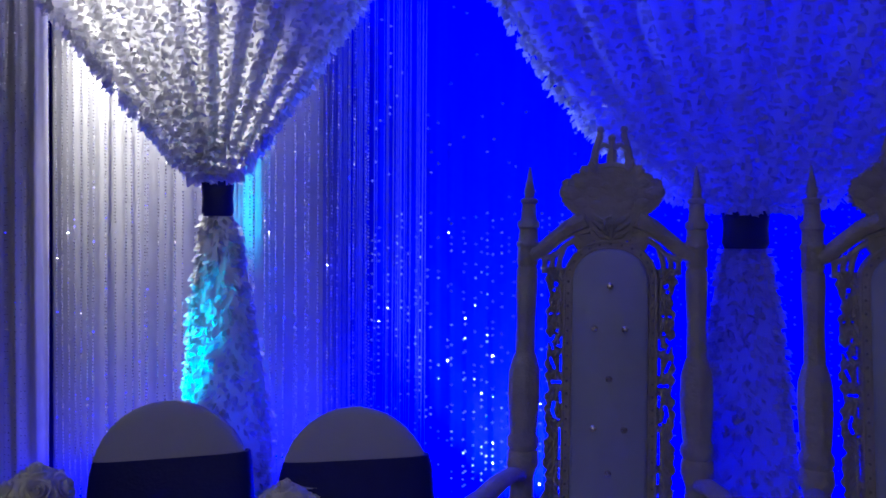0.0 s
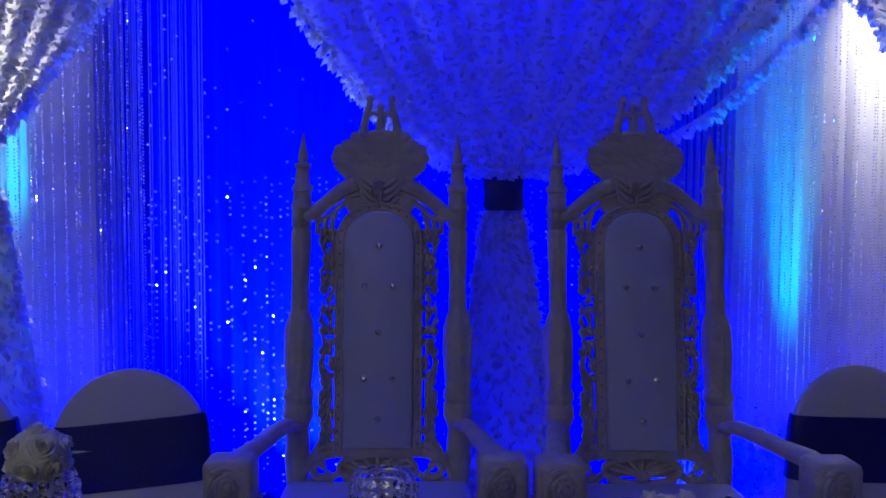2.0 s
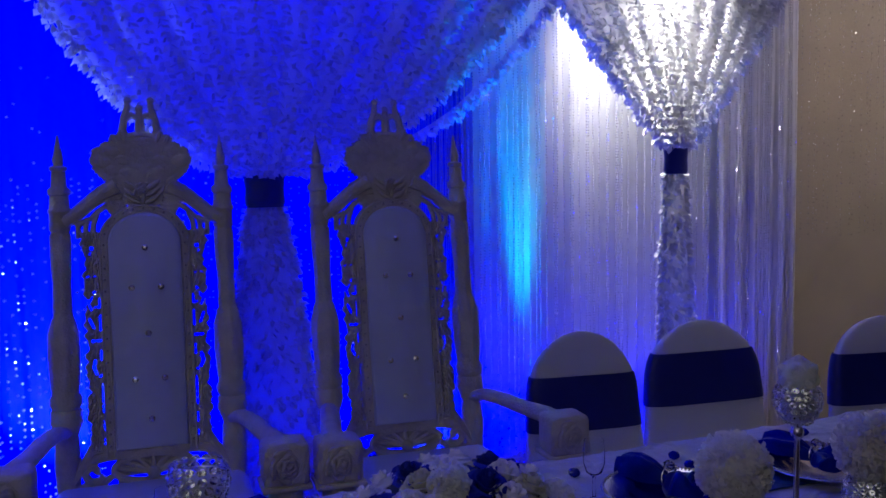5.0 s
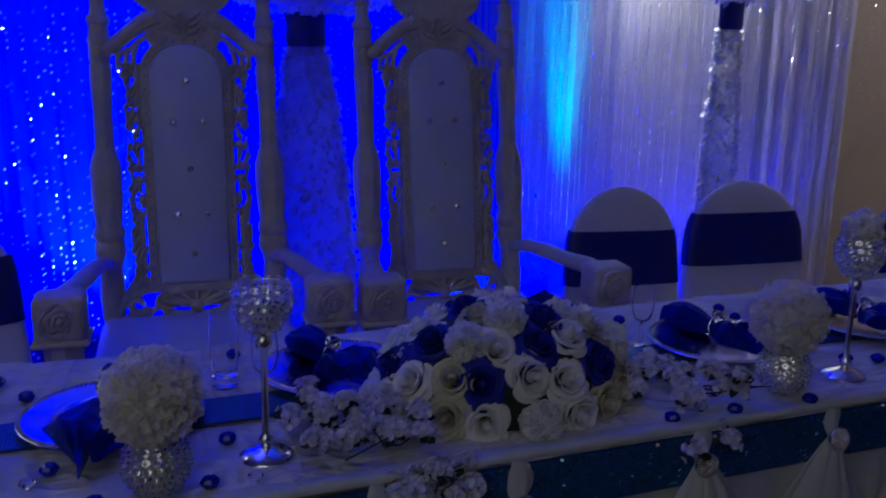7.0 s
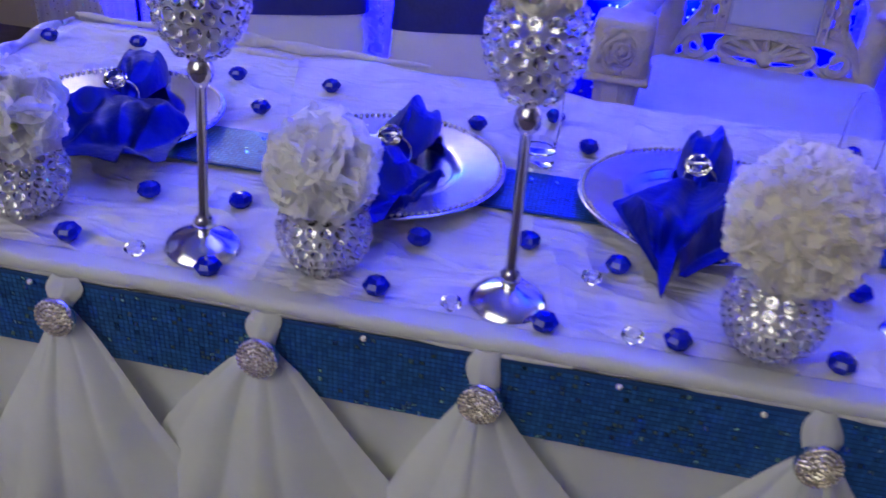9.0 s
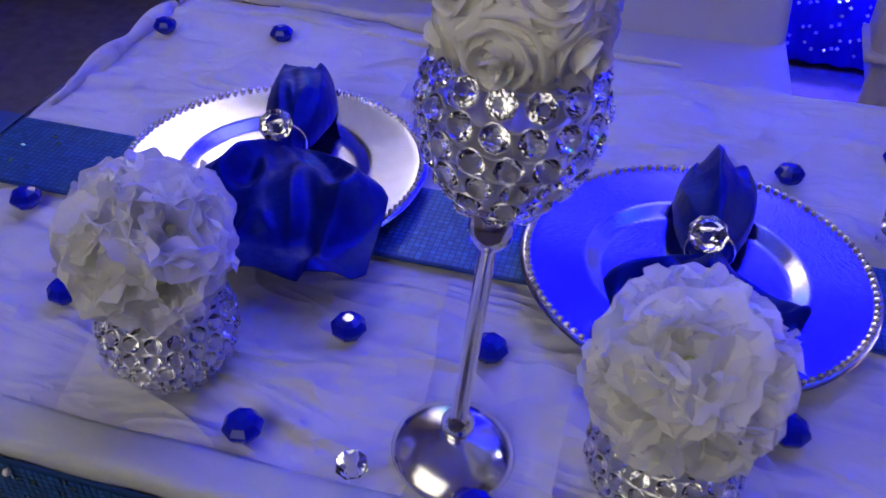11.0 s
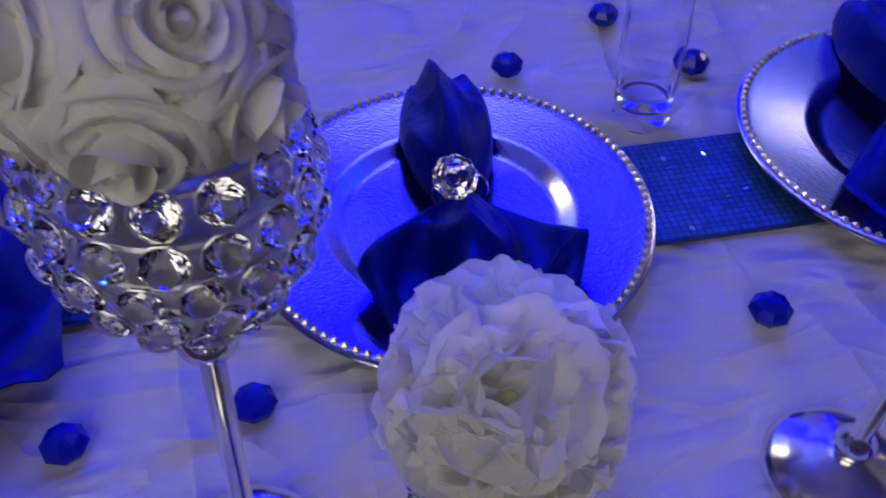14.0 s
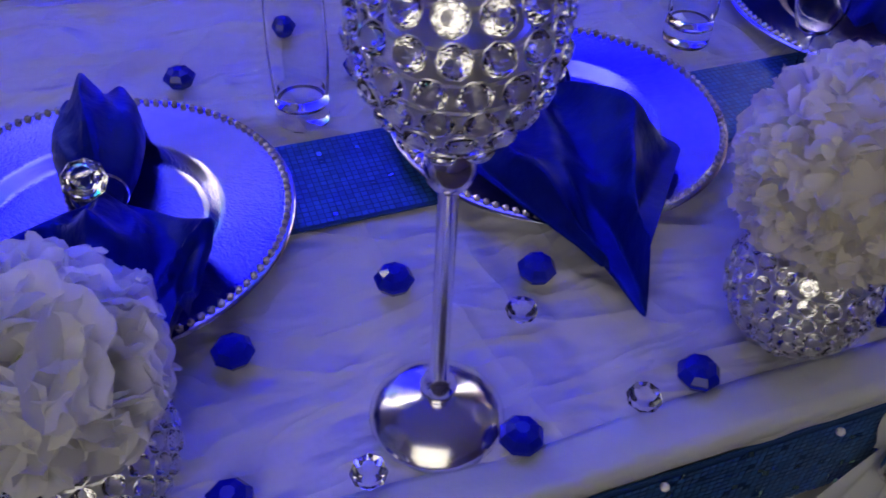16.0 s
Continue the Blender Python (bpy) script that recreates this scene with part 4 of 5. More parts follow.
def cloth():
    th = empty("tablecloth", Matrix(), "creased white tablecloth with voile edge", "tablecloth")
    nx = 560
    prof = []
    for k in range(91):
        prof.append((TY1 - (TY1 - TY0) * k / 90, None))
    rows = [(TY1 + 0.022, 0.30), (TY1 + 0.016, 0.55), (TY1 + 0.013, 0.72), (TY1 + 0.008, 0.742)] + prof + [(TY0 - 0.005, 0.7485), (TY0 - 0.010, 0.7455), (TY0 - 0.011, 0.741)]
    verts = []
    for y, z in rows:
        for i in range(nx + 1):
            x = TX0 + (TX1 - TX0) * i / nx
            wob = 0.003 * noise.noise(Vector((x * 7, 0.3, 0.1))) + 0.003 * noise.noise(Vector((x * 23, 1.3, 0.1)))
            skew = -0.055 * (min(x, 0.6) + 0.05)
            if z is None:
                verts.append((x, y + skew * (y - TY0) / (TY1 - TY0), cloth_z(x, y)))
            elif y > TY1:
                verts.append((x, y + skew + (0.012 * math.sin(x * 24) + 0.008 * math.sin(x * 61)) * (0.75 - z), z))
            else:
                verts.append((x, y + wob, z + 0.5 * wob))
    n = nx + 1
    faces = [(j * n + i, j * n + i + 1, (j + 1) * n + i + 1, (j + 1) * n + i) for j in range(len(rows) - 1) for i in range(nx)]
    ob = mesh_ob("cloth", verts, faces, M_CLOTH, th)
    md = ob.modifiers.new("thickness", "SOLIDIFY")
    md.thickness, md.offset = 0.0016, 1
    # cloth hanging at both ends
    for xs, sgn in ((TX0, -1), (TX1, 1)):
        vs, fs = [], []
        for j in range(7):
            z = 0.752 - 0.74 * (j / 6)
            for i in range(61):
                y = TY0 - 0.015 + (TY1 - TY0 + 0.03) * i / 60
                vs.append((xs + sgn * (0.004 + 0.02 * (j > 0) + 0.015 * math.sin(i * 0.9) * j / 6), y, z))
        fs = [(j * 61 + i, j * 61 + i + 1, (j + 1) * 61 + i + 1, (j + 1) * 61 + i) for j in range(6) for i in range(60)]
        mesh_ob("end_drop", vs, fs, M_CLOTH, th)
    # a smooth voile border laid along the front edge, puckered here and there
    vs, n = [], 500
    for j in range(9):
        q = j / 8
        for i in range(n + 1):
            x = TX0 + (TX1 - TX0) * i / n
            y = TY0 - 0.0125 + 0.046 * q * (1 + 0.22 * noise.noise(Vector((x * 6, 4.0, 0))))
            z = TZ + 0.0068 - 0.0048 * q * q + 0.006 * abs(noise.noise(Vector((x * 11, y * 30, 3)))) * math.sin(math.pi * min(1, q + 0.15)) - (0.0105 if j == 0 else 0.0)
            vs.append((x, y, z - 0.0025 * (q > 0.99)))
    n += 1
    border = mesh_ob("voile_border", vs, [(j * n + i, j * n + i + 1, (j + 1) * n + i + 1, (j + 1) * n + i) for j in range(8) for i in range(n - 1)], M_VOILE, th, True, "white voile border along the edge")
    md = border.modifiers.new("thickness", "SOLIDIFY")
    md.thickness, md.offset = 0.0012, 1
    # bunched cloth at the far corner and over the table's end
    for path, r0 in (([(x, TY1 + 0.012 - 0.05 * (x + 0.05) + 0.018 * noise.noise(Vector((x * 8, 2, 0))), 0.757) for x in np.linspace(-0.79, -0.05, 70)], 0.013),
                     ([(x, TY1 - 0.035 - 0.05 * (x + 0.05) + 0.020 * noise.noise(Vector((x * 6, 7, 0))), 0.752) for x in np.linspace(-0.78, -0.30, 60)], 0.009),
                     ([(TX0 + 0.012 + 0.012 * noise.noise(Vector((y * 9, 6, 0))), y, 0.754) for y in np.linspace(2.26, 2.61, 50)], 0.014)):
        tube(bm := bmesh.new(), path, [r0 * (0.55 + 1.1 * abs(noise.noise(Vector((p[0] * 9 + p[1] * 7, 9, 0))))) * math.sin(math.pi * (k + 0.5) / len(path)) ** 0.4 for k, p in enumerate(path)], 9, 0.8)
        part("edge_fold", bm, M_CLOTH, th)


def sequins(name, x0, x1, fixed, a0, a1, upright, parent, label):
    """Rows of little faceted sequin squares on a mesh ribbon."""
    p = 0.0062
    nxs, nrs = int((x1 - x0) / p), int((a1 - a0) / p)
    V, F, GV, GF = [], [], [], []
    rng = np.random.RandomState(3)
    for i in range(nxs):
        for j in range(nrs):
            x, a = x0 + (i + 0.5) * p, a0 + (j + 0.5) * p
            bright = rng.rand() < (0.085 if upright else 0.012)
            h, k = 0.0012, 0.0011 if bright else 0.00018
            t1, t2 = rng.uniform(-k, k), rng.uniform(-k, k)
            W, G = (GV, GF) if bright else (V, F)
            o = len(W)
            for dx, da in ((-1, -1), (1, -1), (1, 1), (-1, 1)):
                lift = h + dx * t1 + da * t2
                g = p * (0.36 if bright else 0.41)
                q = (x + dx * g, a + da * g)
                W.append((q[0], fixed - lift, q[1]) if upright else (q[0], q[1], fixed + lift))
            G.append((o, o + 1, o + 2, o + 3))
    mesh_ob("glitter", GV, GF, M_GLIT, parent, False, "bright scattered sequins")["kind"] = "stuff"
    ob = mesh_ob(name, V, F, M_SEQ, parent, False, label)
    ob["kind"] = "stuff"
    return ob


def runner():
    th = empty("table_runner", Matrix(), "teal blue sequin mesh runner along the table", "runner")
    part("mesh_ribbon", box(bmesh.new(), TX0 + 0.005, TX1 - 0.005, 2.10, 2.222, 0.7535, 0.7555), M_SEQB, th)
    part("mesh_ribbon", box(bmesh.new(), TX0 - 0.046, TX0 + 0.006, 2.10, 2.222, 0.757, 0.759), M_SEQB, th)
    part("mesh_ribbon", box(bmesh.new(), TX0 - 0.048, TX0 - 0.046, 2.10, 2.222, 0.40, 0.759), M_SEQB, th)
    sequins("sequin_face", TX0 + 0.01, TX1 - 0.01, 0.756, 2.102, 2.22, False, th, "small teal sequins")


BROOCHES = ((-0.60, 0.702), (-0.308, 0.708), (-0.064, 0.703), (0.187, 0.696), (0.538, 0.697), (0.817, 0.672), (1.073, 0.670), (1.454, 0.688), (1.774, 0.692),
            (2.04, 0.69), (2.32, 0.69), (2.61, 0.69), (2.90, 0.69))


def front():
    th = empty("table_skirt", Matrix(), "white gathered table skirt with sequin band and brooches", "table skirt")
    vs, fs = [], []
    for j in range(8):
        z = 0.735 - 0.725 * j / 7
        for i in range(500):
            x = TX0 - 0.01 + (TX1 - TX0 + 0.02) * i / 499
            vs.append((x, TY0 - 0.001 + (0.010 * math.sin(x * 75 + 2 * math.sin(x * 9))) * (j / 7) - 0.015 * (j / 7), z))
    fs = [(j * 500 + i, j * 500 + i + 1, (j + 1) * 500 + i + 1, (j + 1) * 500 + i) for j in range(7) for i in range(499)]
    mesh_ob("skirt", vs, fs, M_VOILE, th)
    part("band_mesh", box(bmesh.new(), TX0, TX1, TY0 - 0.0135, TY0 - 0.0115, 0.637, 0.7405), M_SEQB, th)
    sequins("sequin_band", TX0 + 0.002, TX1 - 0.002, TY0 - 0.014, 0.638, 0.740, True, th, "teal blue sequin band")
    first = None
    xs = [b[0] for b in BROOCHES]
    for k, (bx, bz) in enumerate(BROOCHES):
        lo = (xs[k - 1] + bx) / 2 if k else bx - 0.14
        hi = (xs[k + 1] + bx) / 2 if k + 1 < len(xs) else bx + 0.14
        rng = random.Random(k)
        # loop over the band
        vs = []
        for j in range(11):
            v = j / 10
            z = 0.749 + (bz - 0.004 - 0.749) * v
            w = 0.013 + 0.009 * math.sin(math.pi * min(1.0, v * 1.1)) + 0.003 * math.sin(4 * v + k)
            for i in range(13):
                u = i / 12 * 2 - 1
                vs.append((bx + w * u + 0.003 * math.sin(5 * v + k), TY0 - 0.0155 - 0.013 * (1 - u * u) * (0.35 + v * 0.65) - 0.006 * v - 0.0025 * math.sin(7 * u + k) * v, z))
        fs = [(j * 13 + i, j * 13 + i + 1, (j + 1) * 13 + i + 1, (j + 1) * 13 + i) for j in range(10) for i in range(12)]
        mesh_ob("gather_loop", vs, fs, M_VOILE, th)
        # tent of folds that spreads from the brooch and overlaps its neighbours
        wl, wr = (bx - lo) * 1.5 * rng.uniform(0.9, 1.25), (hi - bx) * 1.5 * rng.uniform(0.9, 1.25)
        el, er = rng.uniform(0.75, 1.2), rng.uniform(0.75, 1.2)
        vs = []
        for j in range(25):
            v = j / 24
            z = bz + 0.002 - 0.52 * v
            for i in range(71):
                a = i / 70 * 2 - 1
                sp = min(1.0, 1.75 * v ** (el if a < 0 else er)) * (0.93 + 0.07 * math.sin(9 * v + k + 2 * a))
                x = bx + 0.013 * a * (1 - sp) + (wl if a < 0 else wr) * a * sp
                q = abs(a)
                fold = (0.5 * math.sin(a * 8.5 + k * 1.7) + 0.5 * (1 - 2 * abs(math.sin(a * 6.5 + k))) + 0.35 * math.sin(a * 4 + 2 * k)) * 0.011 * (0.2 + sp)
                out = 0.008 + 0.040 * (1 - q ** 1.5) * math.sin(math.pi * min(1.0, 0.10 + v * 0.75)) + 0.008 * (k % 2) * min(1.0, 4 * v)
                vs.append((x, TY0 - 0.0165 - out + fold * (1 - q * 0.5), z - 0.03 * q * q * sp))
        fs = [(j * 71 + i, j * 71 + i + 1, (j + 1) * 71 + i + 1, (j + 1) * 71 + i) for j in range(24) for i in range(70)]
        mesh_ob("gathered_fold", vs, fs, M_VOILE, th)
        m = pose(bx, TY0 - 0.041, bz, 84 + 6 * math.sin(3 * k), 7 * math.sin(5 * k), 0)
        if first is None:
            bm = bmesh.new()
            lathe(bm, [(0.024, -0.004), (0.025, 0.0), (0.022, 0.005), (0.002, 0.008)], 18)
            first = part("brooch", bm, M_CHROME, th, "round rhinestone brooch")
            first.matrix_basis = m
            bm = bmesh.new()
            for ring, cnt in ((0.0, 1), (0.0058, 7), (0.0112, 13), (0.0165, 19), (0.0218, 25)):
                for q in range(cnt):
                    a = 2 * math.pi * q / cnt + ring * 80
                    ball(bm, (ring * math.cos(a), ring * math.sin(a), 0.0085 - 9 * ring * ring), 0.0029, 6)
            stones = part("stone_setting", bm, M_BROOCH, first, "small set rhinestones", smooth=False)
            stones["kind"] = "stuff"
        else:
            o = share(first, m, th)
            o["label"] = "round rhinestone brooch"
            st = share(stones, Matrix(), o)
            st["kind"], st["label"] = "stuff", "small set rhinestones"
    # pearl-headed pins along the top of the band
    pin = None
    for k in range(19):
        m = pose(TX0 + 0.07 + 0.205 * k + 0.04 * math.sin(9 * k), TY0 - 0.0185, 0.735 + 0.003 * math.sin(5 * k))
        if pin is None:
            pin = part("pearl_pin", ball(bmesh.new(), (0, 0, 0), 0.0036, 10), M_PEARL, th, "small white pearl pin head")
            pin.matrix_basis = m
        else:
            share(pin, m, th)["label"] = "small white pearl pin head"


table()
cloth()
runner()
front()


# ---- place settings ----
def charger(x, y):
    th = empty("charger_plate", pose(x, y, 0.7575), "silver charger plate with beaded rim", "plate", "charger plates")
    bm = bmesh.new()
    prof = [(0.0, 0.004), (0.085, 0.004), (0.092, 0.006), (0.100, 0.012), (0.106, 0.014), (0.150, 0.0165), (0.156, 0.019), (0.163, 0.019), (0.165, 0.017), (0.164, 0.015), (0.105, 0.009), (0.098, 0.0), (0.0, 0.0)]
    n = 96
    rings = [[bm.verts.new((max(r, 0.0005) * math.cos(2 * math.pi * i / n), max(r, 0.0005) * math.sin(2 * math.pi * i / n), z)) for i in range(n)] for r, z in prof]
    for a, b in zip(rings, rings[1:]):
        for i in range(n):
            bm.faces.new((a[i], a[(i + 1) % n], b[(i + 1) % n], b[i]))
    part("plate", bm, M_PLATE, th)
    bm = bmesh.new()
    for i in range(110):
        a = 2 * math.pi * i / 110
        bmesh.ops.create_icosphere(bm, subdivisions=1, radius=0.0036, matrix=Matrix.Translation((0.1585 * math.cos(a), 0.1585 * math.sin(a), 0.0205)))
    part("beaded_rim", bm, M_BROOCH, th, "rim of small rhinestones", smooth=False)["kind"] = "stuff"
    return th


PLATES = ((-0.460, 2.195), (-0.013, 2.152), (0.418, 2.172), (0.87, 2.27), (1.775, 2.165), (2.26, 2.17), (2.72, 2.17))
plate0 = charger(*PLATES[0])
for p_ in PLATES[1:]:
    copy_thing(plate0, pose(p_[0], p_[1], 0.7575))


def napkin(x, y, turn, fan, length, tip, seed):
    """A satin napkin drawn through a ring; the open end points to -y before the turn."""
    th = empty("napkin", pose(x, y, 0.776, 0, 0, turn), "royal blue satin napkin drawn through a crystal ring", "napkin", "napkins on the plates")
    rng = random.Random(seed)
    nu, nv = 72, 48
    ph = [rng.uniform(0, 6.3) for _ in range(4)]

    def skin(u, v, back):
        # v runs from the tip of the upper lobe over the ring to the open hem
        s = v * 2 - 0.75
        if s < 0:
            t = -s / 0.75
            w = 0.014 + 0.026 * math.sin(math.pi * min(1, t * 0.80)) ** 0.8
            yy, h = 0.145 * t, 0.014 + 0.034 * math.sin(math.pi * min(1, t * 0.86)) ** 0.7
        else:
            t = s / 1.25
            w = 0.014 + (fan - 0.014) * min(1.0, t / 0.42) ** 0.75 * (1 - tip * max(0.0, (t - 0.42) / 0.58))
            yy, h = -length * t, 0.012 + 0.026 * math.sin(math.pi * min(1, t * 1.15)) * (1 - 0.55 * t)
        a = u * 2 - 1
        fold = (0.9 - 1.9 * abs(math.sin(a * 2.7 + ph[0] + 0.9 * t)) + 0.45 * math.sin(a * 7 + ph[1] + 3 * t) + 0.25 * math.sin(a * 3 + 9 * t + ph[3])) * 0.021 * (0.25 + t)
        ridge = 1 - 5 * abs(noise.noise(Vector((a * 1.9 + seed * 3.1, t * 2.6 + (5 if s < 0 else 0), 0.7 * a))))
        fold += 0.009 * max(-0.6, ridge) * min(1.0, 2.5 * t)
        z = h * (1 - a * a) ** 0.5 + (fold if s > 0 else 0.3 * fold) + 0.004
        if s > 0:
            yy += -0.035 * t * (1 - abs(a)) * math.sin(3 * a + ph[2]) + (-0.03 * t * t * (0.5 - abs(a)))
            z -= max(0, t - 0.72) * 0.04
        if s > 0:
            z = max(z + 0.004 * min(1.0, t * 3), 0.0095 * min(1.0, t / 0.35) - 0.03 * max(0.0, t - 0.9))
        z = max(z, -0.003)
        if back:
            z -= 0.0015
        return (w * a, yy, z)

    vs = [skin(i / nu, j / nv, False) for j in range(nv + 1) for i in range(nu + 1)]
    n1 = len(vs)
    vs += [skin(i / nu, j / nv, True) for j in range(nv + 1) for i in range(nu + 1)]
    n = nu + 1
    fs = [(j * n + i, j * n + i + 1, (j + 1) * n + i + 1, (j + 1) * n + i) for j in range(nv) for i in range(nu)]
    fs += [(n1 + a, n1 + d, n1 + c, n1 + b) for a, b, c, d in fs]
    mesh_ob("cloth", vs, fs, M_NAPKIN, th)
    bm = bmesh.new()
    tube(bm, [(0.021 * math.cos(a), 0.0, 0.018 + 0.021 * math.sin(a)) for a in np.linspace(0, 2 * math.pi, 25)], 0.0022, 6)
    part("napkin_ring", bm, M_CHROME, th, "silver ring")
    bm = lathe(bmesh.new(), [(0.004, -0.012), (0.013, -0.005), (0.0185, 0.003), (0.0155, 0.009), (0.009, 0.0115)], 9)
    st = part("crystal", bm, M_CRYSTAL, th, "large faceted crystal", smooth=False)
    st.matrix_basis = pose(-0.006, -0.012, 0.044, 35, 0, 0)
    return th


for nx0, ny0, nt0, nf0, nl0, tp0, sd0 in ((-0.450, 2.208, 13, 0.118, 0.212, 0.1, 1), (-0.005, 2.150, -2, 0.088, 0.165, 0.45, 2), (0.417, 2.195, -10, 0.100, 0.256, 0.95, 3),
                                          (0.865, 2.30, 20, 0.09, 0.15, 0.4, 4), (1.792, 2.20, 14, 0.09, 0.17, 0.4, 5), (2.24, 2.18, 14, 0.09, 0.16, 0.4, 6), (2.70, 2.17, 20, 0.08, 0.14, 0.4, 7)):
    napkin(nx0, ny0, nt0, nf0, nl0, tp0, sd0)


# ---- crystal holders, vases and flower balls ----
def crystal_cage(parent, z0, z1, rmax, crystal_r, a0=-1.15, a1=0.75):
    """Rings of round cut crystals, each facing outwards, that make a bowl between two heights."""
    n = max(4, int(round((z1 - z0) / (crystal_r * 1.85))))
    wires = bmesh.new()
    first = None
    for j in range(n):
        t = (j + 0.5) / n
        a = a0 + (a1 - a0) * t
        r = rmax * math.cos(a)
        z = z0 + (z1 - z0) * t
        cnt = max(5, int(2 * math.pi * r / (crystal_r * 2.2)))
        for k in range(cnt):
            q = 2 * math.pi * (k + 0.5 * (j % 2)) / cnt
            d = Vector((math.cos(q) * math.cos(a), math.sin(q) * math.cos(a), math.sin(a) * 0.8))
            m = Matrix.Translation((r * math.cos(q), r * math.sin(q), z)) @ d.to_track_quat("Z", "Y").to_matrix().to_4x4() @ pose(0, 0, 0, (k * 53) % 17 - 8, (k * 31) % 17 - 8, (k * 37) % 36)
            if first is None:
                c = crystal_r
                bm = lathe(bmesh.new(), [(0.06 * c, -0.78 * c), (0.52 * c, -0.42 * c), (0.96 * c, -0.06 * c), (0.96 * c, 0.04 * c), (0.72 * c, 0.38 * c), (0.44 * c, 0.52 * c)], 8)
                for v in bm.verts:
                    if v.co.z > 0.3 * c and v.co.z < 0.5 * c or -0.6 * c < v.co.z < -0.3 * c:
                        v.co.x, v.co.y = v.co.x * 0.924 - v.co.y * 0.383, v.co.x * 0.383 + v.co.y * 0.924
                bmesh.ops.triangulate(bm, faces=bm.faces[:])
                first = part("crystal", bm, M_CRYSTAL, parent, smooth=False)
                first.matrix_basis = m
            else:
                share(first, m, parent)
            ring = [Matrix.Translation((r * math.cos(q), r * math.sin(q), z)) @ d.to_track_quat("Z", "Y").to_matrix().to_4x4() @ Vector((crystal_r * 1.0 * math.cos(x), crystal_r * 1.0 * math.sin(x), 0)) for x in np.linspace(0, 2 * math.pi, 11)]
            tube(wires, ring, 0.00045, 4)
        tube(wires, [((r - crystal_r * 0.8) * math.cos(x), (r - crystal_r * 0.8) * math.sin(x), z) for x in np.linspace(0, 2 * math.pi, 25)], 0.0014, 5)
    part("wire_frame", wires, M_SETTING, parent, "silver wire and bezels")


def holder(x, y):
    th = empty("candle_holder", pose(x, y, 0.752), "tall silver candle holder with crystal bowl", "candle holder", "tall crystal holders")
    part("base", lathe(bmesh.new(), [(0.047, 0.0), (0.0478, 0.002), (0.0465, 0.0045), (0.0425, 0.009), (0.034, 0.0145), (0.024, 0.019), (0.014, 0.0225), (0.008, 0.026)], 32), M_CHROME, th)
    part("stem", lathe(bmesh.new(), [(0.007, 0.020), (0.010, 0.028), (0.0125, 0.033), (0.0125, 0.039), (0.009, 0.045), (0.0065, 0.050), (0.006, 0.12), (0.0058, 0.213), (0.009, 0.217), (0.0130, 0.223), (0.0145, 0.231), (0.0130, 0.239), (0.009, 0.245), (0.016, 0.254), (0.02, 0.26)], 20), M_CHROME, th)
    crystal_cage(th, 0.250, 0.350, 0.049, 0.0084, -1.15, 0.66)
    part("cup", lathe(bmesh.new(), [(0.012, 0.250), (0.030, 0.266), (0.036, 0.29), (0.033, 0.318), (0.030, 0.318), (0.033, 0.29), (0.01, 0.262)], 20), M_CUP, th)
    return th


def vase(x, y):
    th = empty("crystal_vase", pose(x, y, 0.752), "round crystal-beaded vase holding a flower ball", "vase", "short crystal vases")
    crystal_cage(th, 0.002, 0.092, 0.053, 0.0074, -1.0, 0.8)
    part("inner_cup", lathe(bmesh.new(), [(0.018, 0.004), (0.036, 0.02), (0.042, 0.045), (0.036, 0.082), (0.030, 0.083)], 20), M_CUP, th)
    return th


def petal_grid(V, F, centre, direction, right, length, width, cup, ruffle, ph, n=7, m=6):
    """One broad petal with a frilled rim that grows from centre along direction."""
    up = Vector(right).cross(direction).normalized()
    o = len(V)
    for j in range(m):
        t = j / (m - 1)
        w = width * (0.22 + 0.78 * math.sin(min(1.0, t * 0.85 + 0.10) * math.pi * 0.60))
        for i in range(n):
            a = i / (n - 1) * 2 - 1
            lift = cup * (t * t) * length + ruffle * (math.sin(a * 4 + ph) + 0.5 * math.sin(a * 9 + 2 * ph)) * t ** 3 + 0.16 * width * a * a * t
            V.append(Vector(centre) + Vector(direction) * (length * t * (1 - 0.10 * a * a - 0.22 * a ** 6 - 0.03 * math.cos(7 * a + ph) * t)) + Vector(right) * (w * a) + up * lift)
    F += [(o + j * n + i, o + j * n + i + 1, o + (j + 1) * n + i + 1, o + (j + 1) * n + i) for j in range(m - 1) for i in range(n - 1)]


def flower_ball_data(r, count, length, width, ruffle, seed, lay):
    rng = np.random.RandomState(seed)
    V, F = [], []
    for k in range(count):
        z = 1 - 2 * (k + 0.5) / count
        a = k * 2.39996 + rng.uniform(-0.2, 0.2)
        s = math.sqrt(max(0, 1 - z * z))
        nrm = Vector((s * math.cos(a), s * math.sin(a), z))
        tang = nrm.cross(Vector((rng.uniform(-1, 1), rng.uniform(-1, 1), rng.uniform(-1, 1)))).normalized()
        d = (nrm * rng.uniform(lay, 1.0) + tang * rng.uniform(0.3, 0.9)).normalized()
        right = d.cross(nrm)
        if right.length < 0.05:
            right = d.cross(Vector((0, 0, 1)))
        right.normalize()
        L = length * rng.uniform(0.85, 1.1)
        petal_grid(V, F, nrm * max(0.0, r - L * max(0.35, d.dot(nrm))), d, right, L, width * rng.uniform(0.8, 1.2), rng.uniform(-0.25, 0.35), ruffle, rng.uniform(0, 6))
    return V, F


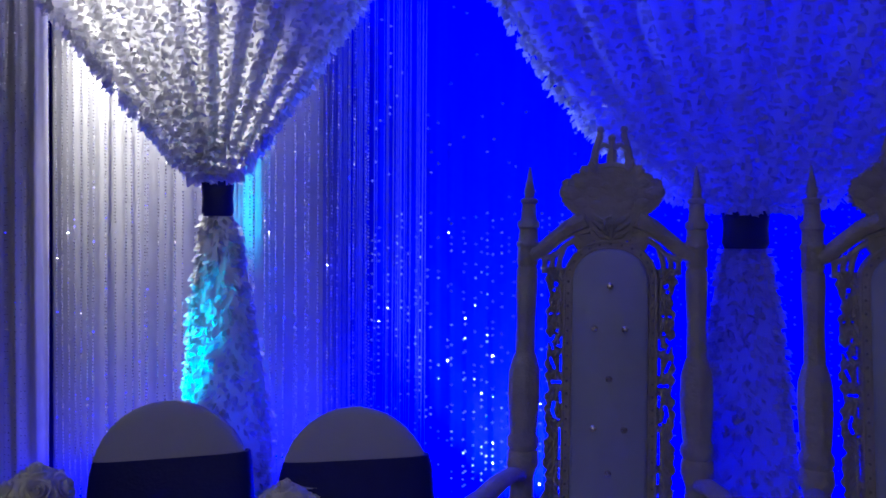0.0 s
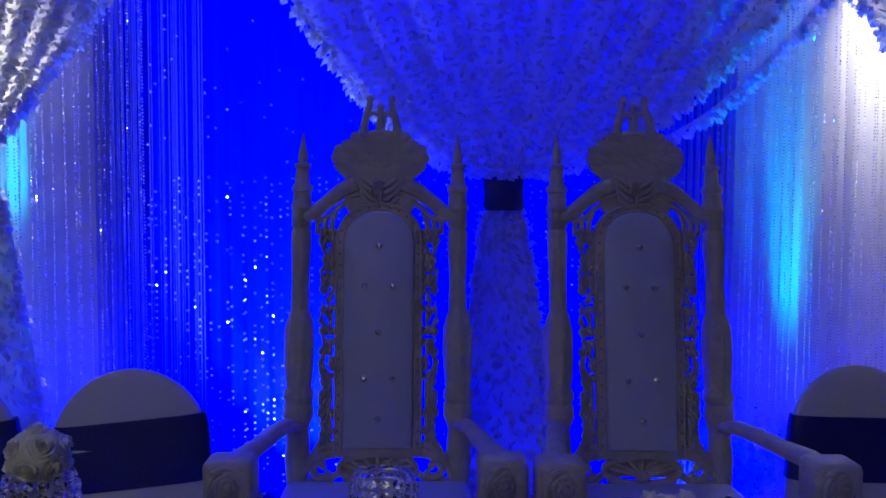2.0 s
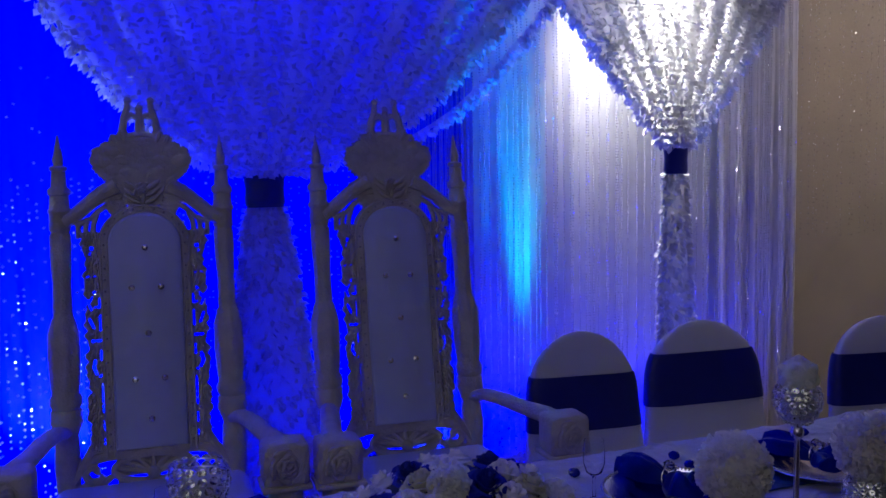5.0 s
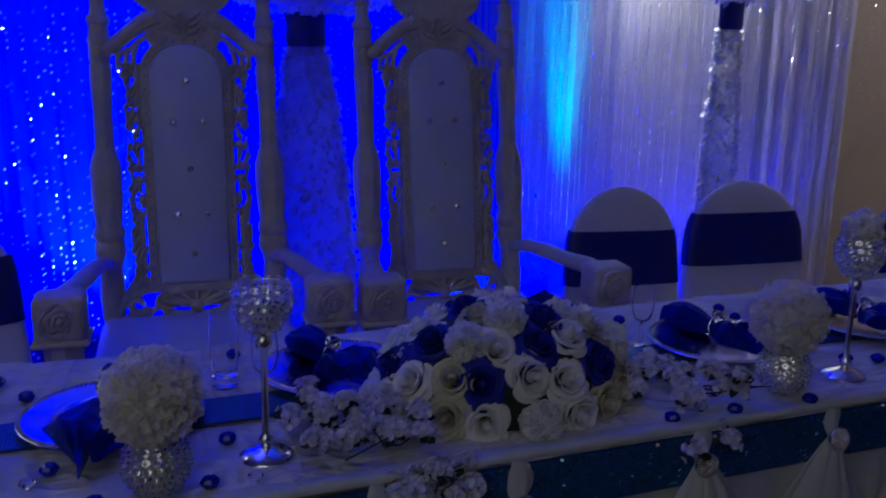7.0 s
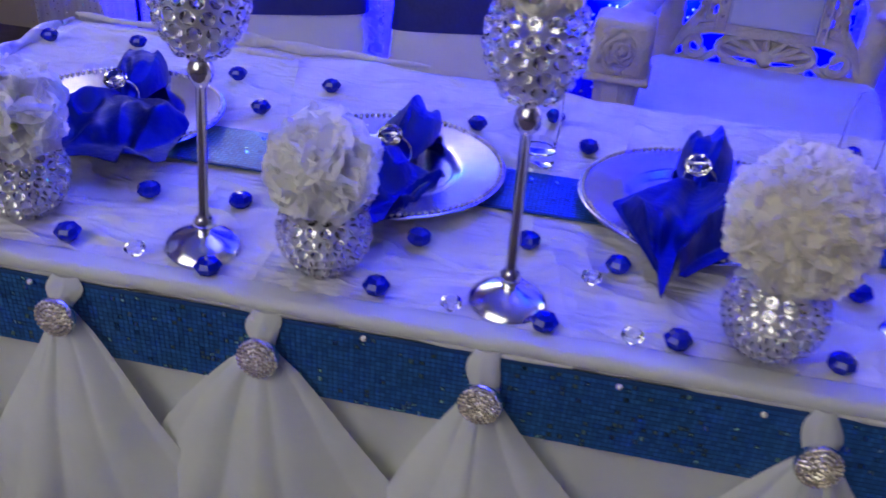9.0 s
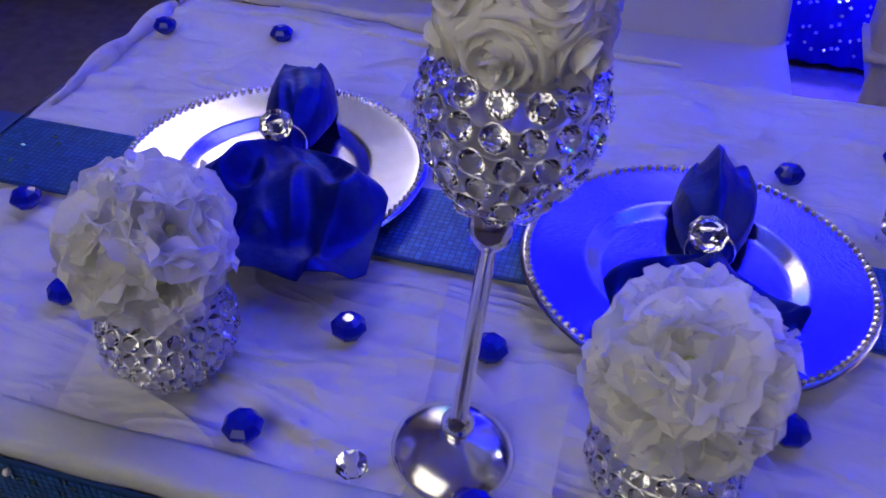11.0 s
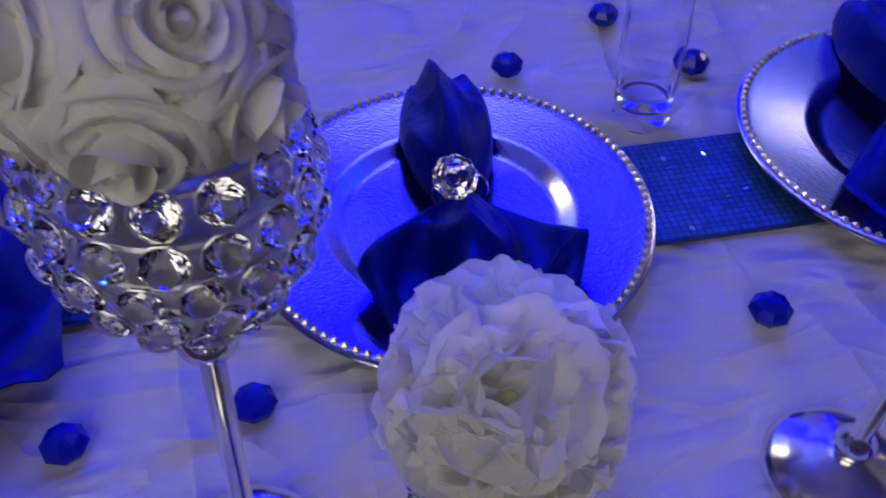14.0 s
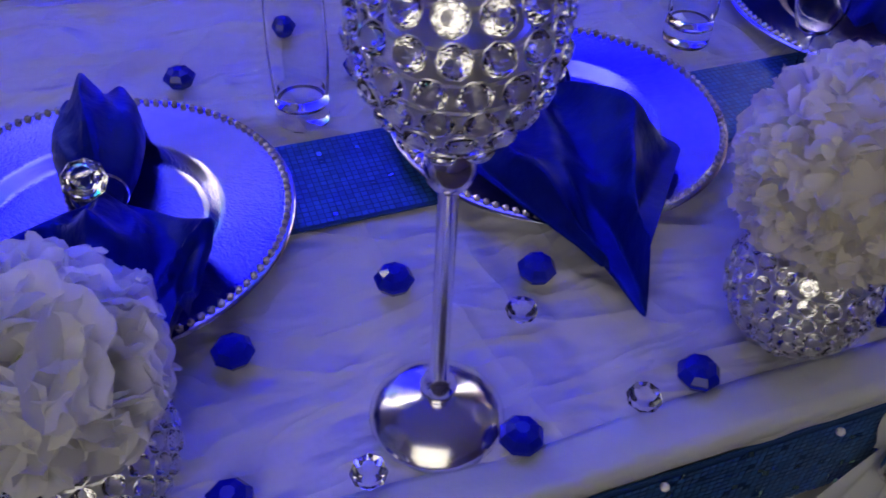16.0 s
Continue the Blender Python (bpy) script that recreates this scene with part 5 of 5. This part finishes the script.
def peony_ball_data(r, seed):
    """Frilled blossoms packed over a ball, each of three rings of ruffled petals round a heart."""
    rng = np.random.RandomState(seed)
    V, F, hearts = [], [], []
    count = 13
    for k in range(count):
        z = 1 - 1.85 * (k + 0.5) / count
        a = k * 2.39996 + seed
        sn = math.sqrt(max(0, 1 - z * z))
        nrm = Vector((sn * math.cos(a), sn * math.sin(a), z))
        u = nrm.cross(Vector((0.3, 0.5, 0.8))).normalized()
        w = nrm.cross(u)
        c = nrm * r * 0.44
        hearts.append(c + nrm * r * 0.10)
        for cnt, tilt, L, wd in ((4, 0.34, 0.40, 0.20), (6, 0.74, 0.52, 0.30), (7, 1.12, 0.60, 0.38)):
            for q in range(cnt):
                b = 2 * math.pi * (q + rng.uniform(-0.25, 0.25)) / cnt + tilt * 3
                tl = tilt + rng.uniform(-0.12, 0.12)
                side = u * math.cos(b) + w * math.sin(b)
                d = (nrm * math.cos(tl) + side * math.sin(tl)).normalized()
                right = d.cross(nrm).normalized()
                petal_grid(V, F, c + side * r * 0.05, d, right, r * L * rng.uniform(0.85, 1.12), r * wd * rng.uniform(0.8, 1.2), rng.uniform(-0.30, 0.05), 0.0042, rng.uniform(0, 6), 13, 8)
    return V, F, hearts


def flower_ball(x, y, z, r, kind, seed):
    if kind == "mum":
        th = empty("flower_ball", pose(x, y, z), "cream silk chrysanthemum ball on a crystal vase", "flower ball", "flower balls")
        V, F = flower_ball_data(r, 760, r * 0.36, r * 0.115, 0.0018, seed, 0.6)
        mesh_ob("petals", V, F, M_FLUFFC, th)["kind"] = "stuff"
        ball_bm, core = ball(bmesh.new(), (0, 0, 0), r * 0.88, 16), M_FLUFFC
    else:
        th = empty("flower_ball", pose(x, y, z), "white silk peony ball with pale green hearts", "flower ball", "flower balls")
        V, F, hearts = peony_ball_data(r, seed)
        mesh_ob("petals", V, F, M_FLUFF, th)["kind"] = "stuff"
        for c in hearts:
            heart = part("flower_heart", ball(bmesh.new(), (0, 0, 0), r * 0.065, 8), M_GREEN, th, "pale green flower heart")
            heart.location = c
        ball_bm, core = ball(bmesh.new(), (0, 0, 0), r * 0.55, 16), M_FLUFF
    part("core", ball_bm, core, th)
    return th


def fluff_mesh(name, r, seed):
    """A frilled bloom, for filling between roses."""
    V, F = peony_ball_data(r, seed)[:2]
    me = bpy.data.meshes.new(name)
    me.from_pydata([tuple(v) for v in V], [], F)
    me.materials.append(M_FLUFF)
    me.polygons.foreach_set("use_smooth", [True] * len(me.polygons))
    return me


def rose_ball(x, y, z, r, seed):
    """A ball of foam roses on a tall holder."""
    th = empty("rose_ball", pose(x, y, z), "ball of white foam roses on a crystal holder", "flower ball", "rose balls")
    rr = r * 0.53
    meshes = []
    for L in range(len(ROSE_LAYERS)):
        V, F = rose_petal(rr, L, seed + 2, 13, 11)
        me = bpy.data.meshes.new("petal")
        me.from_pydata([tuple(v) for v in V], [], F)
        me.materials.append(M_ROSE_W)
        me.polygons.foreach_set("use_smooth", [True] * len(me.polygons))
        meshes.append(me)
    heart = part("rose", lathe(bmesh.new(), [(0.10 * rr, -0.46 * rr), (0.24 * rr, -0.2 * rr), (0.16 * rr, 0.30 * rr), (0.04 * rr, 0.5 * rr)], 10), M_ROSE_W, th)
    for k, (az, el) in enumerate(((218, 26), (300, 34), (8, 24), (78, 26), (146, 24), (250, 84), (262, -14), (326, -16), (196, -24), (32, -24), (112, -20))):
        d = Vector((math.cos(radians(az)) * math.cos(radians(el)), math.sin(radians(az)) * math.cos(radians(el)), math.sin(radians(el))))
        m = Matrix.Translation(d * r * 0.62) @ d.to_track_quat("Z", "Y").to_matrix().to_4x4() @ pose(0, 0, 0, 0, 0, 67 * k)
        if k == 0:
            heart.matrix_basis, o = m, heart
        else:
            o = share(heart, m, th)
        for L, turn in rose_turns(seed + k):
            p = new("petal", meshes[L])
            p.parent, p.matrix_basis = o, pose(0, 0, 0, 0, 0, turn)
    part("core", ball(bmesh.new(), (0, 0, 0), r * 0.74, 16), M_ROSE_W, th)
    return th


HLEAN = ((0.085, -0.036), (-0.008, -0.03), (0.0, 0.0), (0.0, 0.0))
HOLDERS = ((-0.180, 1.895), (0.195, 1.888), (0.662, 1.945), (1.925, 1.92))
h0 = holder(*HOLDERS[0])
for p_, l_ in zip(HOLDERS[1:], HLEAN[1:]):
    h_ = copy_thing(h0, pose(p_[0], p_[1], 0.752, math.degrees(-l_[1]), math.degrees(l_[0]), 0))
    if p_[0] > 0.5:
        h_.scale.z = 0.90
h0.matrix_basis = pose(HOLDERS[0][0], HOLDERS[0][1], 0.752, math.degrees(-HLEAN[0][1]), math.degrees(HLEAN[0][0]), 0)
for k_, p_ in enumerate(HOLDERS):
    if k_ != 2:
        rose_ball(p_[0] + HLEAN[k_][0] * 0.35, p_[1] + HLEAN[k_][1] * 0.35, 1.122 if k_ < 2 else 1.085, 0.056 if k_ == 0 else 0.050, k_)

VASES = ((-0.424, 1.915, "peony"), (-0.028, 1.898, "peony"), (0.480, 1.880, "mum"), (1.728, 1.893, "mum"), (2.10, 1.885, "mum"))
v0 = vase(VASES[0][0], VASES[0][1])
for vx_, vy_, vk_ in VASES[1:]:
    copy_thing(v0, pose(vx_, vy_, 0.752))
for k_, (vx_, vy_, vk_) in enumerate(VASES):
    flower_ball(vx_, vy_, 0.885 if vk_ == "peony" else 0.914, 0.074 if vk_ == "peony" else 0.076, vk_, 20 + k_)


# ---- glasses ----
def tumbler(x, y):
    th = empty("champagne_glass", pose(x, y, 0.752), "clear stemless champagne glass with thick base", "glass", "glasses")
    part("base", lathe(bmesh.new(), [(0.023, 0.0), (0.0262, 0.003), (0.0268, 0.012), (0.0266, 0.0215), (0.0255, 0.0225)], 24), M_GLASS, th, "thick solid glass base")
    part("bowl", lathe(bmesh.new(), [(0.0255, 0.0232), (0.0266, 0.024), (0.0268, 0.03), (0.029, 0.08), (0.028, 0.125), (0.024, 0.160), (0.0228, 0.160), (0.0265, 0.125), (0.0275, 0.08), (0.0245, 0.036), (0.012, 0.030)], 24), M_GLASS, th)
    return th


def wine_glass(x, y):
    th = empty("wine_glass", pose(x, y, 0.752), "clear stemmed wine glass", "glass", "glasses")
    part("bowl", lathe(bmesh.new(), [(0.031, 0.0), (0.031, 0.002), (0.012, 0.006), (0.0045, 0.014), (0.004, 0.055), (0.006, 0.062), (0.019, 0.072), (0.026, 0.095), (0.026, 0.12), (0.0235, 0.150), (0.0225, 0.150), (0.025, 0.12), (0.025, 0.096), (0.018, 0.075), (0.004, 0.066)], 24), M_GLASS, th)
    return th


tumbler(0.187, 2.262)
tumbler(0.636, 2.285)
wine_glass(0.70, 2.17)
wine_glass(1.60, 2.225)


# ---- scattered gems ----
def gem(x, y, turn, first=None, clear=False):
    m = pose(x, y, 0.7525, 0, 0, turn)
    if first:
        return copy_thing(first, m)
    bm = bmesh.new()
    n = 8
    prof = [(0.0080, 0.0), (0.0132, 0.0045), (0.0165, 0.0105), (0.0160, 0.0135), (0.0120, 0.0190), (0.0050, 0.0220)] if not clear else [(0.004, 0.0), (0.013, 0.010), (0.012, 0.015), (0.0045, 0.0185)]
    lathe(bm, prof, n)
    ob = part("gem", bm, M_CRYSTAL if clear else M_GEM, None, smooth=False)
    ob.matrix_basis = m
    return tagged(ob, "clear faceted acrylic gem on the cloth" if clear else "royal blue faceted acrylic gem on the cloth", "gem", "scattered gems")


GEMS = ((-0.754, 2.482), (-0.590, 2.508), (-0.357, 2.422), (-0.188, 2.425), (-0.266, 2.298), (-0.300, 1.990), (-0.176, 2.000), (-0.340, 1.864), (-0.150, 1.842),
        (-0.561, 1.960), (-0.683, 2.073), (0.080, 2.355), (0.200, 2.425), (0.069, 1.980), (0.203, 2.014), (0.046, 1.860), (0.317, 1.990), (0.241, 1.846),
        (0.386, 1.855), (0.261, 2.325), (0.674, 2.440), (0.605, 2.014), (0.558, 1.863), (1.648, 2.395), (1.965, 2.400), (1.955, 2.320), (1.558, 1.830), (1.738, 1.822),
        (1.995, 1.985), (2.066, 1.960), (2.44, 2.415), (2.60, 2.40), (2.53, 2.335), (2.45, 1.95), (2.3, 1.86), (1.415, 1.835))
g0 = None
for k_, (gx_, gy_) in enumerate(GEMS):
    g_ = gem(gx_, gy_, (k_ * 37) % 45, g0)
    g0 = g0 or g_
c0 = None
for k_, (gx_, gy_) in enumerate(((-0.247, 1.853), (0.135, 1.852), (0.287, 1.952), (0.337, 1.848), (0.63, 1.86), (1.50, 1.86), (2.2, 1.9))):
    g_ = gem(gx_, gy_, (k_ * 31) % 45, c0, True)
    c0 = c0 or g_


# ---- centre bouquet ----
def bouquet(cx, cy):
    th = empty("bouquet", pose(cx, cy, 0.752), "domed bouquet of white, cream and navy roses", "bouquet")
    rng = random.Random(8)
    meshes = [rose_mesh("rose", 0.048, 1, M_ROSE_W), rose_mesh("rose", 0.045, 2, M_ROSE_C), rose_mesh("rose", 0.049, 3, M_ROSE_N), fluff_mesh("rose", 0.046, 4)]
    labels = ("white foam rose", "cream foam rose", "navy silk rose", "white frilled silk bloom")
    part("leaf_mound", lathe(bmesh.new(), [(0.20, 0.0), (0.215, 0.04), (0.18, 0.12), (0.11, 0.17), (0.02, 0.185)], 24), M_LEAF, th).scale = (1.15, 0.78, 1.0)
    k = 0
    for ring, (el, cnt) in enumerate(((6, 19), (27, 17), (48, 13), (69, 8), (90, 1))):
        for i in range(cnt):
            a = 2 * math.pi * (i + 0.5 * (ring % 2)) / cnt + rng.uniform(-0.07, 0.07)
            e = radians(el + rng.uniform(-4, 4))
            d = Vector((math.cos(a) * math.cos(e), math.sin(a) * math.cos(e), math.sin(e)))
            p = Vector((d.x * 0.262, d.y * 0.178, 0.012 + d.z * 0.185))
            if ring == 0:
                which = (0, 1, 1, 0, 3)[i % 5]
            else:
                which = 2 if (i + ring) % 3 == 0 else (0, 1, 0, 3, 0)[(i * 2 + ring) % 5]
            o = new("rose", meshes[which])
            o.parent = th
            nd = Vector((d.x / 0.262, d.y / 0.178, d.z / 0.185)).normalized()
            o.matrix_basis = Matrix.Translation(p) @ nd.to_track_quat("Z", "Y").to_matrix().to_4x4() @ pose(0, 0, 0, rng.uniform(-12, 12), rng.uniform(-12, 12), rng.uniform(0, 360))
            o["label"] = labels[which]
            k += 1
    return th


def sprays(name, spots, seed, label):
    """Loose sprays of small five-petalled blossoms with dark leaves."""
    th = empty(name, Matrix(), label, "flower spray", "blossom sprays")
    rng = np.random.RandomState(seed)
    V, F, LV, LF = [], [], [], []
    st = bmesh.new()
    for (x, y, z, sx, sy, sz, n) in spots:
        heads = [(x + rng.normal(0, sx), y + rng.normal(0, sy), z + abs(rng.normal(0, sz))) for _ in range(max(3, int(n / 11)))]
        for k in range(int(n * 1.9)):
            head = Vector(heads[k % len(heads)])
            nrm = Vector((rng.normal(0, .6), rng.normal(-0.4, .6), rng.normal(0.8, .4))).normalized()
            p = head + nrm * rng.uniform(0.012, 0.024)
            if p.y > TY0 - 0.02:
                p.z = max(p.z, 0.762)
            a0 = rng.uniform(0, 6)
            u = nrm.cross(Vector((0.3, 0.2, 0.9))).normalized()
            w = nrm.cross(u)
            for q in range(5):
                a = a0 + q * 1.2566
                d = (u * math.cos(a) + w * math.sin(a) + nrm * 0.25).normalized()
                petal_grid(V, F, p, d, d.cross(nrm).normalized(), 0.0098, 0.0056, 0.25, 0.0008, a, 5, 4)
            if rng.rand() < 0.16:
                d = Vector((rng.normal(), rng.normal(), rng.normal(0, .3))).normalized()
                petal_grid(LV, LF, p - nrm * 0.012, d, d.cross(nrm).normalized(), 0.03, 0.008, -0.2, 0.0, 0, 3, 3)
        for k in range(6):
            tube(st, [(x, y, max(z, 0.757)), (x + rng.normal(0, sx) * 0.7, y + rng.normal(0, sy) * 0.7, z + 0.012), (x + rng.normal(0, sx) * 1.2, y + rng.normal(0, sy), z + 0.02)], 0.0015, 5)
    mesh_ob("blossoms", V, F, M_BLOSSOM, th, True, "small white blossoms")["kind"] = "stuff"
    mesh_ob("leaves", LV, LF, M_LEAF, th, True, "dark small leaves")["kind"] = "stuff"
    part("stems", st, M_LEAF, th)


bouquet(1.16, 2.05)
sprays("blossom_spray", ((0.78, 1.95, 0.772, 0.045, 0.05, 0.026, 220), (0.86, 1.90, 0.77, 0.045, 0.04, 0.024, 160), (0.90, 1.785, 0.715, 0.045, 0.010, 0.03, 110), (0.93, 1.772, 0.675, 0.045, 0.010, 0.03, 90), (0.74, 2.06, 0.77, 0.04, 0.04, 0.02, 90)), 5,
       "trailing spray of small white blossoms spilling over the edge")
sprays("blossom_spray", ((1.50, 1.98, 0.772, 0.05, 0.06, 0.026, 180), (1.55, 1.88, 0.77, 0.045, 0.03, 0.022, 90), (1.50, 1.78, 0.70, 0.03, 0.01, 0.03, 30)), 6,
       "trailing spray of small white blossoms spilling over the edge")
